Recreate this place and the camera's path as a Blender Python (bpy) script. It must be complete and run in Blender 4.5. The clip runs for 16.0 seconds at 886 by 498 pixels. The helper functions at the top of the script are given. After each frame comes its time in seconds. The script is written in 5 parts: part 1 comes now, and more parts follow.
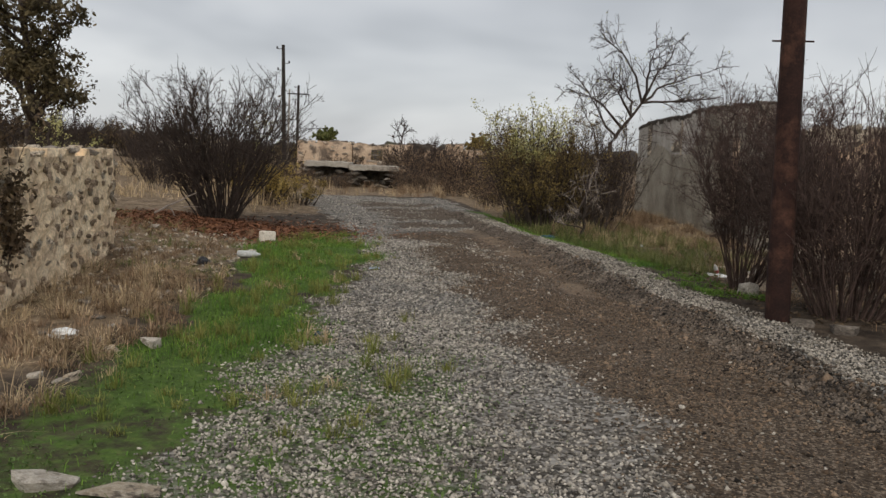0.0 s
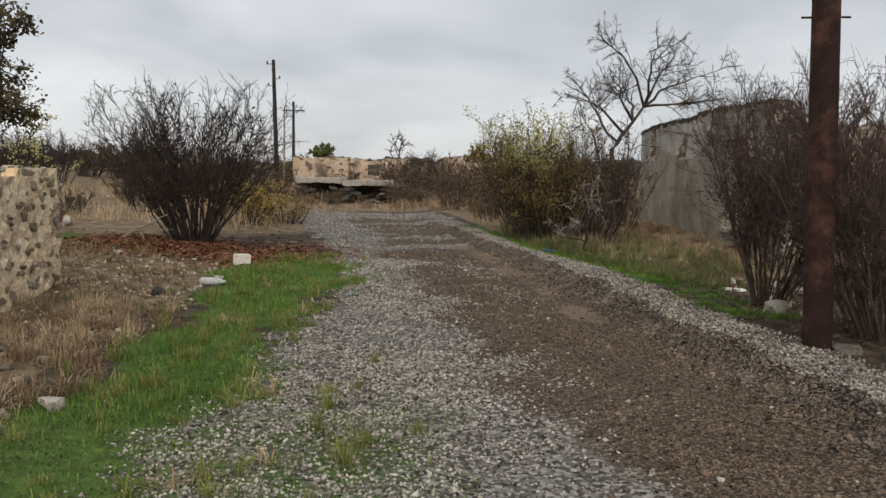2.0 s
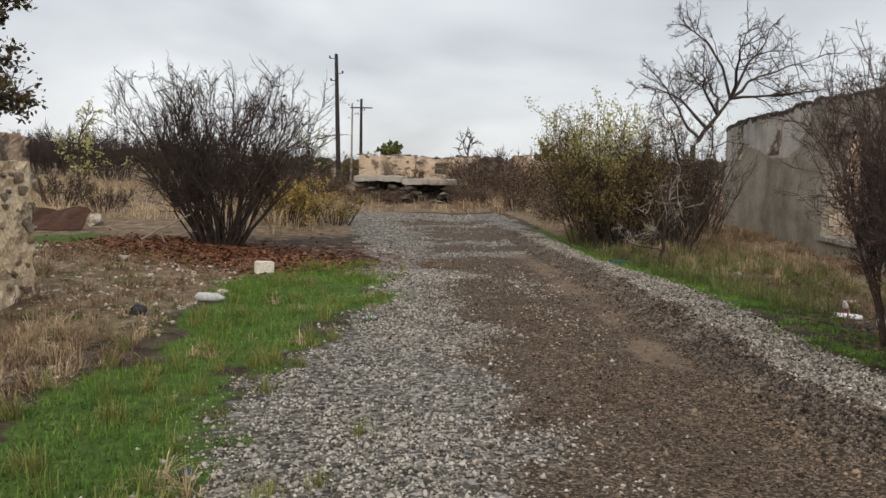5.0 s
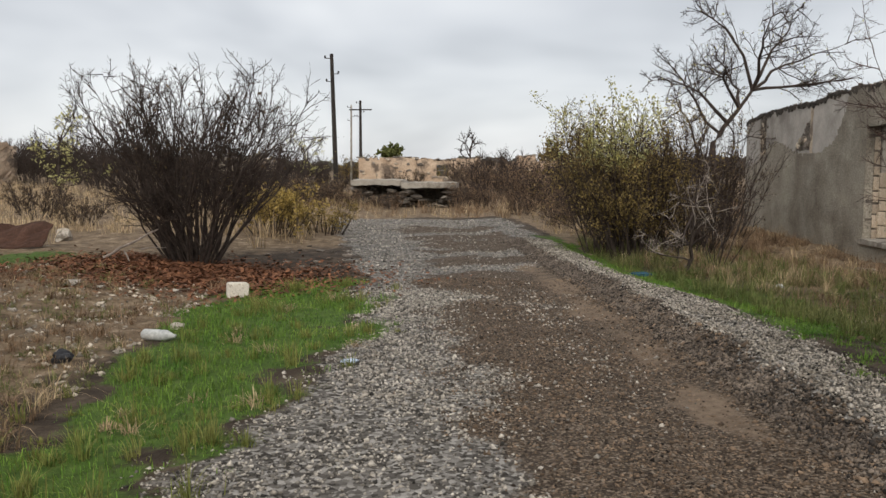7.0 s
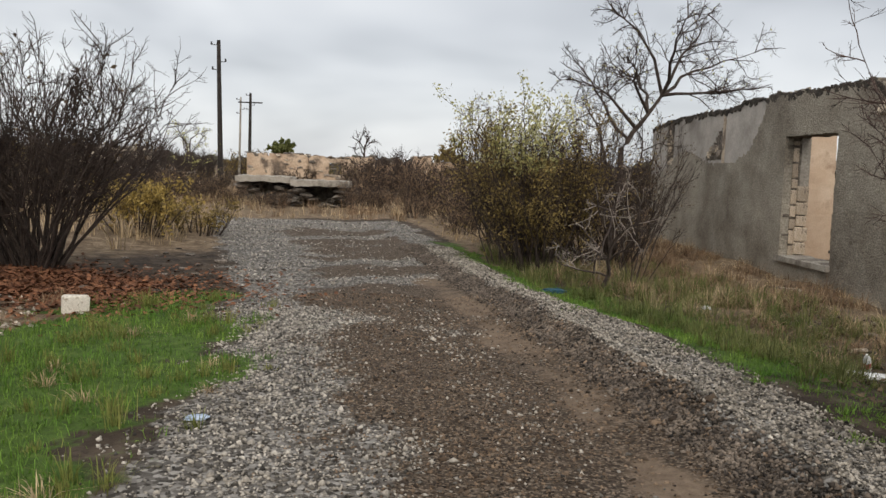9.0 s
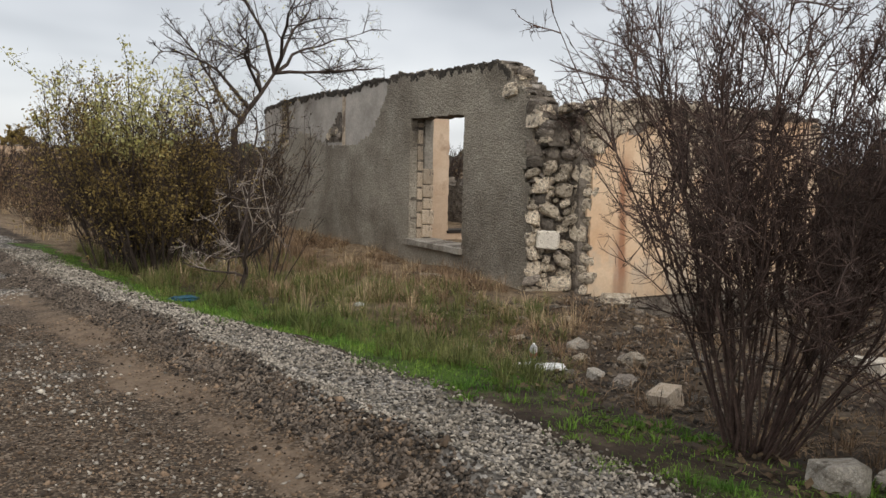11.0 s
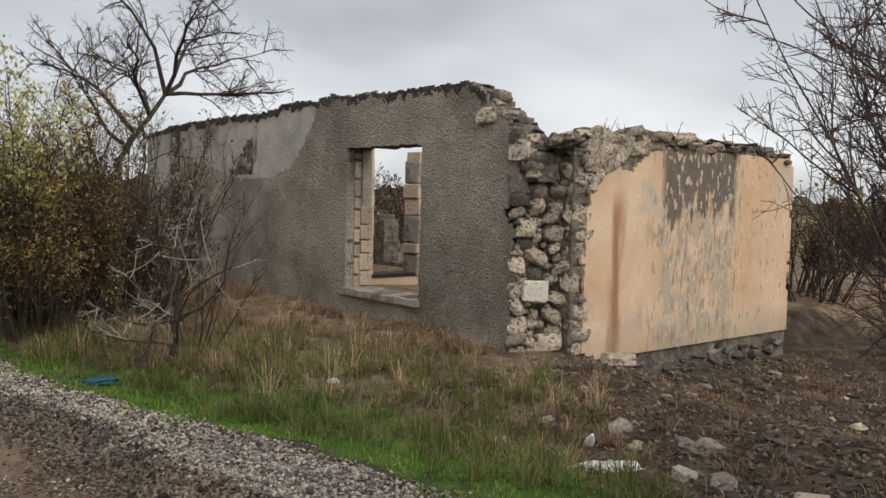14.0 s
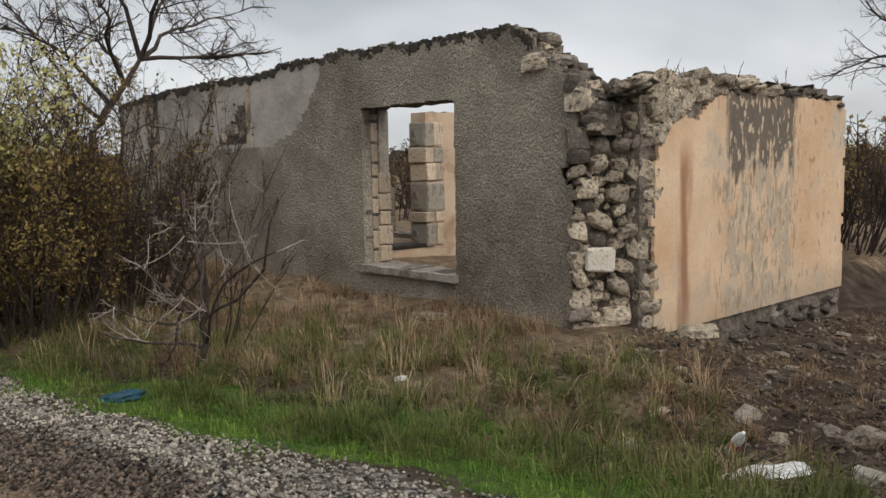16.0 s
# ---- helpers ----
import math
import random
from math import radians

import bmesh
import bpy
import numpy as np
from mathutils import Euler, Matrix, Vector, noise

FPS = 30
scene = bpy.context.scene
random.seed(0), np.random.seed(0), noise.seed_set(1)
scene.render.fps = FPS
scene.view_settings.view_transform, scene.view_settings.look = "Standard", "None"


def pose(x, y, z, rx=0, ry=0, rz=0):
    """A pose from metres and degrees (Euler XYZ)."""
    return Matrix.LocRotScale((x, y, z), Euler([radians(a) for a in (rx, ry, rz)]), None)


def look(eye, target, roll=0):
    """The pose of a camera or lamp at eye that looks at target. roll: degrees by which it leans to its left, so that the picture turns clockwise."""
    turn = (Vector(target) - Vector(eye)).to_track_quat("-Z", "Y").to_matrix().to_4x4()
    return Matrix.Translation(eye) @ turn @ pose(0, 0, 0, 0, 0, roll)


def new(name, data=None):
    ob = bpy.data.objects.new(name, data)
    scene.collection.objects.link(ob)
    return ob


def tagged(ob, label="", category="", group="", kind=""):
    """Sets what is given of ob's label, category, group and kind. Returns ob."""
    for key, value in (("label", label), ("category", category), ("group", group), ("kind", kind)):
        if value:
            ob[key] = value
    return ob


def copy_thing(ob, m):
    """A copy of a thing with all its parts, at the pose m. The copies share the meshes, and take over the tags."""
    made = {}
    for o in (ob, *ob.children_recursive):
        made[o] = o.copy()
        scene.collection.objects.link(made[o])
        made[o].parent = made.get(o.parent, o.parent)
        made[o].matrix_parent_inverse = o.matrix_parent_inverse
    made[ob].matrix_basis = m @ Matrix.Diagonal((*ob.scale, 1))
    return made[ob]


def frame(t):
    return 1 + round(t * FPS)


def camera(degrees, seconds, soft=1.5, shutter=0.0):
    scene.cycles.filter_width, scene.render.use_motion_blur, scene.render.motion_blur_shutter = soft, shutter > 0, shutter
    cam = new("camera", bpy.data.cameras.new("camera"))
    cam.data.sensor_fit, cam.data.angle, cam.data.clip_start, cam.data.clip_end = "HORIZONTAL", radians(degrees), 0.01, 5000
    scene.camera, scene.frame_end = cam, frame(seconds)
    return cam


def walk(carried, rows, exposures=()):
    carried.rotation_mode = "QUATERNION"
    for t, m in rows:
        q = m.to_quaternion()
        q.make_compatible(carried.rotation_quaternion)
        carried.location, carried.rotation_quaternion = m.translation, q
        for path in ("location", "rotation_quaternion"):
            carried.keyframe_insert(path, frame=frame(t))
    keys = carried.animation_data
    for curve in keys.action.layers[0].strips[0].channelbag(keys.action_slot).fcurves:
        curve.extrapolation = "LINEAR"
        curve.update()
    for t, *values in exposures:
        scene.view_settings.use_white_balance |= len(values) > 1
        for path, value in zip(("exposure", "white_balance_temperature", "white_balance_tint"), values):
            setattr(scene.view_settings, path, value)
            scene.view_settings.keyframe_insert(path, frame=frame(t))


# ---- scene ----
cam = camera(55.3, 16.0, soft=1.5)
PATH = [
    (0, (0.016, 0.041, 1.524), (0.056, 2.029, 1.302), 2.1),
    (0.5, (0.052, 0.364, 1.507), (0.171, 2.349, 1.29), 1.1),
    (1, (0.126, 0.613, 1.494), (0.238, 2.602, 1.317), 1.5),
    (1.5, (0.205, 0.938, 1.482), (0.237, 2.932, 1.324), 1.6),
    (2, (0.254, 1.278, 1.477), (0.285, 3.269, 1.287), 0.5),
    (2.5, (0.394, 1.58, 1.475), (0.421, 3.566, 1.246), 1.5),
    (3, (0.464, 1.889, 1.457), (0.467, 3.875, 1.22), 2.0),
    (3.5, (0.535, 2.204, 1.448), (0.5, 4.191, 1.222), 2.7),
    (4, (0.585, 2.509, 1.445), (0.502, 4.496, 1.233), 2.3),
    (6.5, (0.578, 4.363, 1.469), (0.411, 6.347, 1.282), 0.1),
    (7, (0.539, 4.766, 1.478), (0.39, 6.752, 1.287), -0.2),
    (7.5, (0.515, 5.158, 1.463), (0.237, 7.129, 1.275), -0.7),
    (8, (0.489, 5.541, 1.448), (0.237, 7.515, 1.24), -0.6),
    (8.5, (0.447, 5.957, 1.435), (0.384, 7.946, 1.231), 0.3),
    (9, (0.457, 6.321, 1.447), (0.563, 8.31, 1.261), 1.8),
    (9.5, (0.363, 6.629, 1.497), (0.788, 8.574, 1.305), 1.4),
    (10, (0.415, 7.014, 1.488), (1.064, 8.895, 1.285), 1.4),
    (12.5, (0.224, 8.842, 1.469), (1.477, 10.388, 1.276), 0.7),
    (13, (0.22, 9.246, 1.469), (1.451, 10.811, 1.281), 1.8),
    (13.5, (0.164, 9.608, 1.489), (1.446, 11.132, 1.308), 1.5),
    (14, (0.223, 9.98, 1.502), (1.507, 11.509, 1.382), 1.4),
    (14.5, (0.19, 10.354, 1.484), (1.422, 11.925, 1.368), -0.0),
    (15, (0.216, 10.699, 1.459), (1.467, 12.253, 1.314), -0.8),
    (15.5, (0.288, 11.083, 1.451), (1.587, 12.595, 1.284), -0.6),
    (16, (0.282, 11.407, 1.461), (1.634, 12.867, 1.261), -1.1),
]
walk(cam, [(t, look(eye, target, roll)) for t, eye, target, roll in PATH],
     [(0.0, -0.2), (0.5, -0.02), (1.0, 0.18), (1.5, -0.04), (2.0, -0.06), (2.5, -0.03), (3.5, 0.05), (7.0, 0.12), (10.0, 0.1), (12.5, 0.23), (14.0, 0.07), (14.5, -0.15), (15.0, -0.08), (16.0, 0.0)])

# ---- world and light: bright overcast sky ----
world = bpy.data.worlds.new("overcast")
scene.world = world
world.use_nodes = True
wn, wl = world.node_tree.nodes, world.node_tree.links
wn.clear()
w_out = wn.new("ShaderNodeOutputWorld")
w_bg = wn.new("ShaderNodeBackground")
w_add = wn.new("ShaderNodeAddShader")
w_bg2 = wn.new("ShaderNodeBackground")
w_sky = wn.new("ShaderNodeTexSky")
w_sky.sky_type, w_sky.sun_disc = "NISHITA", False
SUN_EL, SUN_AZ = radians(42), radians(186)
w_sky.sun_elevation, w_sky.sun_rotation = SUN_EL, SUN_AZ
w_bg2.inputs[1].default_value = 0.012
w_co = wn.new("ShaderNodeTexCoord")
w_sep = wn.new("ShaderNodeSeparateXYZ")
w_abs = wn.new("ShaderNodeMath"); w_abs.operation = "ABSOLUTE"
w_up = wn.new("ShaderNodeMath"); w_up.operation = "ADD"; w_up.inputs[1].default_value = 0.3
w_dx = wn.new("ShaderNodeMath"); w_dx.operation = "DIVIDE"
w_dy = wn.new("ShaderNodeMath"); w_dy.operation = "DIVIDE"
w_cmb = wn.new("ShaderNodeCombineXYZ")
w_n = wn.new("ShaderNodeTexNoise")
w_n.inputs["Scale"].default_value, w_n.inputs["Detail"].default_value = 1.0, 3.5
w_n.inputs["Roughness"].default_value, w_n.inputs["Distortion"].default_value = 0.5, 0.25
w_r = wn.new("ShaderNodeValToRGB")
el = w_r.color_ramp.elements
el[0].position, el[0].color = 0.30, (0.40, 0.415, 0.44, 1)
el[1].position, el[1].color = 0.66, (0.80, 0.81, 0.82, 1)
e = el.new(0.47); e.color = (0.59, 0.605, 0.63, 1)
wl.new(w_co.outputs["Generated"], w_sep.inputs[0])
wl.new(w_sep.outputs[2], w_abs.inputs[0]); wl.new(w_abs.outputs[0], w_up.inputs[0])
wl.new(w_sep.outputs[0], w_dx.inputs[0]); wl.new(w_up.outputs[0], w_dx.inputs[1])
wl.new(w_sep.outputs[1], w_dy.inputs[0]); wl.new(w_up.outputs[0], w_dy.inputs[1])
wl.new(w_dx.outputs[0], w_cmb.inputs[0]); wl.new(w_dy.outputs[0], w_cmb.inputs[1])
wl.new(w_cmb.outputs[0], w_n.inputs["Vector"]); wl.new(w_n.outputs[0], w_r.inputs[0])
wl.new(w_r.outputs[0], w_bg.inputs[0]); wl.new(w_sky.outputs[0], w_bg2.inputs[0])
w_bg.inputs[1].default_value = 1.0
wl.new(w_bg.outputs[0], w_add.inputs[0]); wl.new(w_bg2.outputs[0], w_add.inputs[1])
wl.new(w_add.outputs[0], w_out.inputs[0])

sun = new("sun", bpy.data.lights.new("sun", "SUN"))
sun.data.energy, sun.data.angle, sun.data.color = 1.95, radians(60), (1.0, 0.93, 0.84)
sun.matrix_world = look((math.sin(SUN_AZ) * 30, math.cos(SUN_AZ) * 30, 30 * math.tan(SUN_EL)), (0, 0, 0))


# ---- materials ----
def mat(name, c1, c2, scale=4.0, rough=0.9, bump=0.4, bscale=60.0, depth=0.01, c3=None, s3=1.2, lo3=0.5, hi3=0.62,
        rnd=0.0, island=0.0, metal=0.0, stretch=(1, 1, 1), trans=0.0, vv=0.28, bd=4.0):
    """Two-scale noise colour, a third colour as stains, fine relief, and per-piece variation."""
    m = bpy.data.materials.new(name)
    m.use_nodes = True
    n, l = m.node_tree.nodes, m.node_tree.links
    b = n["Principled BSDF"]
    b.inputs["Roughness"].default_value, b.inputs["Metallic"].default_value = rough, metal
    b.inputs["Specular IOR Level"].default_value = 0.3
    tc = n.new("ShaderNodeTexCoord")
    mp = n.new("ShaderNodeMapping"); mp.inputs["Scale"].default_value = stretch
    l.new(tc.outputs["Object"], mp.inputs[0])

    def nz(s, d=6.0, r=0.6):
        t = n.new("ShaderNodeTexNoise")
        t.inputs["Scale"].default_value, t.inputs["Detail"].default_value, t.inputs["Roughness"].default_value = s, d, r
        l.new(mp.outputs[0], t.inputs["Vector"])
        return t

    def mr(src, a, z, lo=0.0, hi=1.0):
        t = n.new("ShaderNodeMapRange")
        for k, v in zip((1, 2, 3, 4), (a, z, lo, hi)):
            t.inputs[k].default_value = v
        l.new(src, t.inputs[0])
        return t.outputs[0]

    def mix(f, a, z, how="MIX"):
        t = n.new("ShaderNodeMix"); t.data_type, t.blend_type = "RGBA", how
        for k, v in ((0, f), (6, a), (7, z)):
            if isinstance(v, (int, float)):
                t.inputs[k].default_value = v
            elif isinstance(v, tuple):
                t.inputs[k].default_value = (*v, 1)
            else:
                l.new(v, t.inputs[k])
        return t.outputs[2]

    col = mix(mr(nz(scale).outputs[0], 0.35, 0.65), c1, c2)
    if c3:
        col = mix(mr(nz(s3, 8.0, 0.65).outputs[0], lo3, hi3), col, c3)
    fine = nz(bscale, bd, 0.6)
    g = n.new("ShaderNodeHueSaturation")
    l.new(col, g.inputs["Color"])
    v = mr(fine.outputs[0], 0.3, 0.7, 1 - vv, 1 + vv)
    if rnd:
        oi = n.new("ShaderNodeObjectInfo")
        t = n.new("ShaderNodeMath"); t.operation = "MULTIPLY"
        l.new(v, t.inputs[0]); l.new(mr(oi.outputs["Random"], 0, 1, 1 - rnd, 1 + rnd), t.inputs[1])
        v = t.outputs[0]
    if island:
        ge = n.new("ShaderNodeNewGeometry")
        t = n.new("ShaderNodeMath"); t.operation = "MULTIPLY"
        l.new(v, t.inputs[0]); l.new(mr(ge.outputs["Random Per Island"], 0, 1, 1 - island, 1 + island), t.inputs[1])
        v = t.outputs[0]
    l.new(v, g.inputs["Value"])
    l.new(g.outputs[0], b.inputs["Base Color"])
    bp = n.new("ShaderNodeBump")
    bp.inputs["Strength"].default_value, bp.inputs["Distance"].default_value = bump, depth
    l.new(fine.outputs[0], bp.inputs["Height"])
    l.new(bp.outputs[0], b.inputs["Normal"])
    if trans:
        tr = n.new("ShaderNodeBsdfTranslucent")
        l.new(g.outputs[0], tr.inputs[0])
        mx = n.new("ShaderNodeMixShader"); mx.inputs[0].default_value = trans
        l.new(b.outputs[0], mx.inputs[1]); l.new(tr.outputs[0], mx.inputs[2])
        l.new(mx.outputs[0], n["Material Output"].inputs[0])
    return m


def ground_material():
    """Soil, with gravel, packed brown stone, green and dry cover laid out by where each lies on the ground."""
    m = bpy.data.materials.new("ground")
    m.use_nodes = True
    n, l = m.node_tree.nodes, m.node_tree.links
    b = n["Principled BSDF"]
    b.inputs["Roughness"].default_value, b.inputs["Specular IOR Level"].default_value = 0.95, 0.2
    tc = n.new("ShaderNodeTexCoord")

    def nz(s, d=5.0, r=0.6):
        t = n.new("ShaderNodeTexNoise")
        t.inputs["Scale"].default_value, t.inputs["Detail"].default_value, t.inputs["Roughness"].default_value = s, d, r
        l.new(tc.outputs["Object"], t.inputs["Vector"])
        return t.outputs[0]

    def ramp(src, *stops):
        t = n.new("ShaderNodeValToRGB")
        e = t.color_ramp.elements
        e[0].position, e[0].color = stops[0][0], (*stops[0][1], 1)
        e[1].position, e[1].color = stops[-1][0], (*stops[-1][1], 1)
        for p, c in stops[1:-1]:
            e.new(p).color = (*c, 1)
        l.new(src, t.inputs[0])
        return t.outputs[0]

    def mix(f, a, z):
        t = n.new("ShaderNodeMix"); t.data_type = "RGBA"
        l.new(f, t.inputs[0]); l.new(a, t.inputs[6]); l.new(z, t.inputs[7])
        return t.outputs[2]

    def cover(name, rag=0.9, s=7.0):
        a = n.new("ShaderNodeAttribute"); a.attribute_name = name
        t = n.new("ShaderNodeMath"); t.operation = "MULTIPLY_ADD"
        l.new(nz(s, 8.0, 0.65), t.inputs[0]); t.inputs[1].default_value = rag; l.new(a.outputs["Fac"], t.inputs[2])
        r = n.new("ShaderNodeMapRange")
        r.inputs[1].default_value, r.inputs[2].default_value = 0.5 + rag / 2 - 0.12, 0.5 + rag / 2 + 0.12
        l.new(t.outputs[0], r.inputs[0])
        return r.outputs[0]

    v = n.new("ShaderNodeTexVoronoi"); v.inputs["Scale"].default_value = 34.0
    l.new(tc.outputs["Object"], v.inputs["Vector"])
    v2 = n.new("ShaderNodeTexVoronoi"); v2.inputs["Scale"].default_value = 70.0
    l.new(tc.outputs["Object"], v2.inputs["Vector"])
    sep = n.new("ShaderNodeSeparateColor"); l.new(v.outputs["Color"], sep.inputs[0])
    sep2 = n.new("ShaderNodeSeparateColor"); l.new(v2.outputs["Color"], sep2.inputs[0])
    soil = ramp(nz(3.0, 9.0, 0.7), (0.32, (0.02, 0.0145, 0.0105)), (0.5, (0.055, 0.04, 0.028)), (0.68, (0.13, 0.10, 0.072)))
    dry = ramp(nz(4.0, 9.0, 0.8), (0.32, (0.05, 0.033, 0.02)), (0.5, (0.17, 0.12, 0.075)), (0.66, (0.36, 0.28, 0.19)))
    green = ramp(nz(9.0, 8.0, 0.7), (0.3, (0.03, 0.048, 0.01)), (0.55, (0.07, 0.12, 0.022)), (0.75, (0.15, 0.19, 0.05)))
    brown = mix(nz(0.9, 4.0), ramp(sep2.outputs[0], (0.0, (0.022, 0.015, 0.01)), (0.6, (0.078, 0.055, 0.037)), (1.0, (0.21, 0.16, 0.115))),
                ramp(sep2.outputs[0], (0.0, (0.026, 0.019, 0.013)), (0.7, (0.09, 0.068, 0.049)), (1.0, (0.25, 0.205, 0.16))))
    gravel = ramp(sep.outputs[0], (0.0, (0.035, 0.03, 0.025)), (0.5, (0.12, 0.108, 0.094)), (1.0, (0.34, 0.32, 0.29)))
    leaf = ramp(nz(40.0, 4.0, 0.7), (0.3, (0.03, 0.012, 0.006)), (0.55, (0.10, 0.04, 0.02)), (0.75, (0.2, 0.09, 0.045)))
    col = mix(cover("dry", 1.1, 2.5), soil, dry)
    col = mix(cover("leaf", 0.8, 4.0), col, leaf)
    col = mix(cover("gravel", 0.9, 5.0), col, gravel)
    col = mix(cover("brown", 0.9, 4.0), col, brown)
    tan = ramp(nz(14.0, 6.0, 0.7), (0.3, (0.11, 0.078, 0.052)), (0.7, (0.215, 0.16, 0.114)))
    col = mix(cover("tan", 1.0, 6.0), col, tan)
    col = mix(cover("green", 1.1, 6.0), col, green)
    l.new(col, b.inputs["Base Color"])
    ad = n.new("ShaderNodeMath"); ad.operation = "ADD"
    l.new(v.outputs["Distance"], ad.inputs[0]); l.new(nz(60.0), ad.inputs[1])
    bp = n.new("ShaderNodeBump"); bp.inputs["Strength"].default_value, bp.inputs["Distance"].default_value = 0.7, 0.012
    bp.invert = True
    l.new(ad.outputs[0], bp.inputs["Height"]); l.new(bp.outputs[0], b.inputs["Normal"])
    return m


M_GROUND = ground_material()
M_GRAVEL = mat("grey gravel", (0.22, 0.196, 0.162), (0.345, 0.315, 0.272), 3.0, 0.85, 0.3, 90, 0.004, island=0.9)
M_SIDEGRAVEL = mat("weathered brown-grey gravel", (0.15, 0.13, 0.103), (0.32, 0.288, 0.243), 1.6, 0.85, 0.3, 90, 0.004, island=0.95)
# dark colour paints in the shadow line of the windrow's steep face
M_DARKGRAVEL = mat("shade-dark ridge gravel", (0.062, 0.048, 0.037), (0.145, 0.116, 0.09), 3.0, 0.8, 0.3, 90, 0.004, island=0.9)
M_BROWNSTONE = mat("brown road stone", (0.07, 0.047, 0.03), (0.18, 0.128, 0.086), 2.0, 0.9, 0.3, 90, 0.003, island=0.95)
M_ROUGH = mat("grey roughcast render", (0.31, 0.272, 0.215), (0.43, 0.383, 0.31), 1.5, 0.95, 1.0, 38, 0.045, vv=0.34, bd=3.0,
              c3=(0.17, 0.143, 0.112), s3=0.6, lo3=0.46, hi3=0.68)
M_COPE = mat("blackened lichen crust", (0.035, 0.03, 0.025), (0.10, 0.085, 0.068), 6.0, 0.95, 0.9, 40, 0.02)
M_CEMENT = mat("smooth grey cement", (0.33, 0.30, 0.262), (0.5, 0.46, 0.41), 1.8, 0.9, 0.4, 30, 0.008, vv=0.12, c3=(0.25, 0.225, 0.195), s3=1.0, lo3=0.54, hi3=0.7)
M_CORE = mat("dark rubble mortar", (0.085, 0.07, 0.057), (0.22, 0.187, 0.152), 6.0, 0.95, 1.0, 22, 0.05, c3=(0.36, 0.325, 0.285), s3=2.2, lo3=0.58, hi3=0.68)
M_STONE = mat("limestone rubble", (0.47, 0.375, 0.27), (0.78, 0.685, 0.545), 6.0, 0.92, 0.9, 30, 0.035, c3=(0.17, 0.138, 0.107), s3=4.0, lo3=0.51, hi3=0.6, rnd=0.4)
M_DARKSTONE = mat("weathered dark stone", (0.12, 0.10, 0.082), (0.27, 0.23, 0.19), 6.0, 0.95, 0.8, 34, 0.02, c3=(0.30, 0.26, 0.21), s3=3.0, lo3=0.56, rnd=0.5)
M_FLAKE = mat("lichen-dark flat stone", (0.055, 0.047, 0.038), (0.15, 0.128, 0.105), 6.0, 0.95, 0.9, 36, 0.02, c3=(0.24, 0.215, 0.18), s3=4.0, lo3=0.58, hi3=0.66, rnd=0.5)
M_BLOCK = mat("cut pale limestone", (0.44, 0.345, 0.25), (0.62, 0.52, 0.40), 3.0, 0.9, 0.5, 40, 0.008, c3=(0.24, 0.19, 0.145), s3=2.8, lo3=0.52, rnd=0.25)
M_PALEBLOCK = mat("pale dressed stone", (0.62, 0.56, 0.47), (0.76, 0.71, 0.62), 4.0, 0.9, 0.5, 30, 0.01, c3=(0.4, 0.33, 0.25), s3=4.0, lo3=0.56)
M_WHITEROCK = mat("pale broken rock", (0.37, 0.325, 0.265), (0.56, 0.51, 0.44), 5.0, 0.9, 0.7, 26, 0.02, c3=(0.17, 0.143, 0.11), s3=3.0, rnd=0.25)
M_WHITEROCK_CHIP = mat("pale stone chips", (0.30, 0.25, 0.19), (0.5, 0.44, 0.36), 5.0, 0.9, 0.4, 40, 0.01, island=0.6)
M_DARKCHIP = mat("dark stone chips", (0.09, 0.07, 0.055), (0.2, 0.165, 0.13), 5.0, 0.9, 0.4, 40, 0.01, island=0.8)
M_PEACH = mat("peach plaster", (0.50, 0.36, 0.25), (0.60, 0.47, 0.35), 1.6, 0.9, 0.3, 40, 0.006, vv=0.08, c3=(0.36, 0.25, 0.17), s3=1.4)
M_LWALL = mat("pale lime mortar", (0.72, 0.54, 0.345), (0.84, 0.69, 0.48), 3.0, 0.95, 0.9, 24, 0.03, c3=(0.50, 0.37, 0.25), s3=3.2)
M_LSTONE = mat("brown field stone", (0.28, 0.20, 0.135), (0.52, 0.40, 0.28), 6.0, 0.95, 0.8, 30, 0.02, c3=(0.15, 0.105, 0.072), s3=4.0, rnd=0.4)
M_RUST = mat("rust-brown painted steel", (0.018, 0.008, 0.006), (0.034, 0.0145, 0.0105), 5.0, 0.9, 0.25, 45, 0.004, c3=(0.075, 0.034, 0.022), s3=3.0, metal=0.0)
M_BARK = mat("grey brown bark", (0.036, 0.027, 0.022), (0.085, 0.064, 0.053), 9.0, 0.95, 0.6, 60, 0.006)
M_TWIG = mat("dark bare twigs", (0.034, 0.024, 0.019), (0.075, 0.054, 0.043), 9.0, 0.9, 0.2, 60, 0.003, island=0.4)
M_REDTWIG = mat("reddish bare twigs", (0.052, 0.034, 0.028), (0.12, 0.08, 0.066), 9.0, 0.9, 0.2, 60, 0.003, island=0.45)
M_PALETWIG = mat("pale dead twigs", (0.20, 0.165, 0.135), (0.34, 0.29, 0.25), 9.0, 0.9, 0.2, 60, 0.003, island=0.3)
M_GREEN = mat("green grass blades", (0.07, 0.165, 0.02), (0.2, 0.30, 0.052), 2.0, 0.7, 0.0, 60, island=0.5, trans=0.35)
M_DRY = mat("dry straw grass", (0.33, 0.235, 0.135), (0.55, 0.43, 0.27), 2.5, 0.85, 0.0, 60, island=0.5, trans=0.2)
M_OLIVEGRASS = mat("olive grass", (0.09, 0.115, 0.03), (0.21, 0.21, 0.075), 2.0, 0.7, 0.0, 60, island=0.5, trans=0.3)
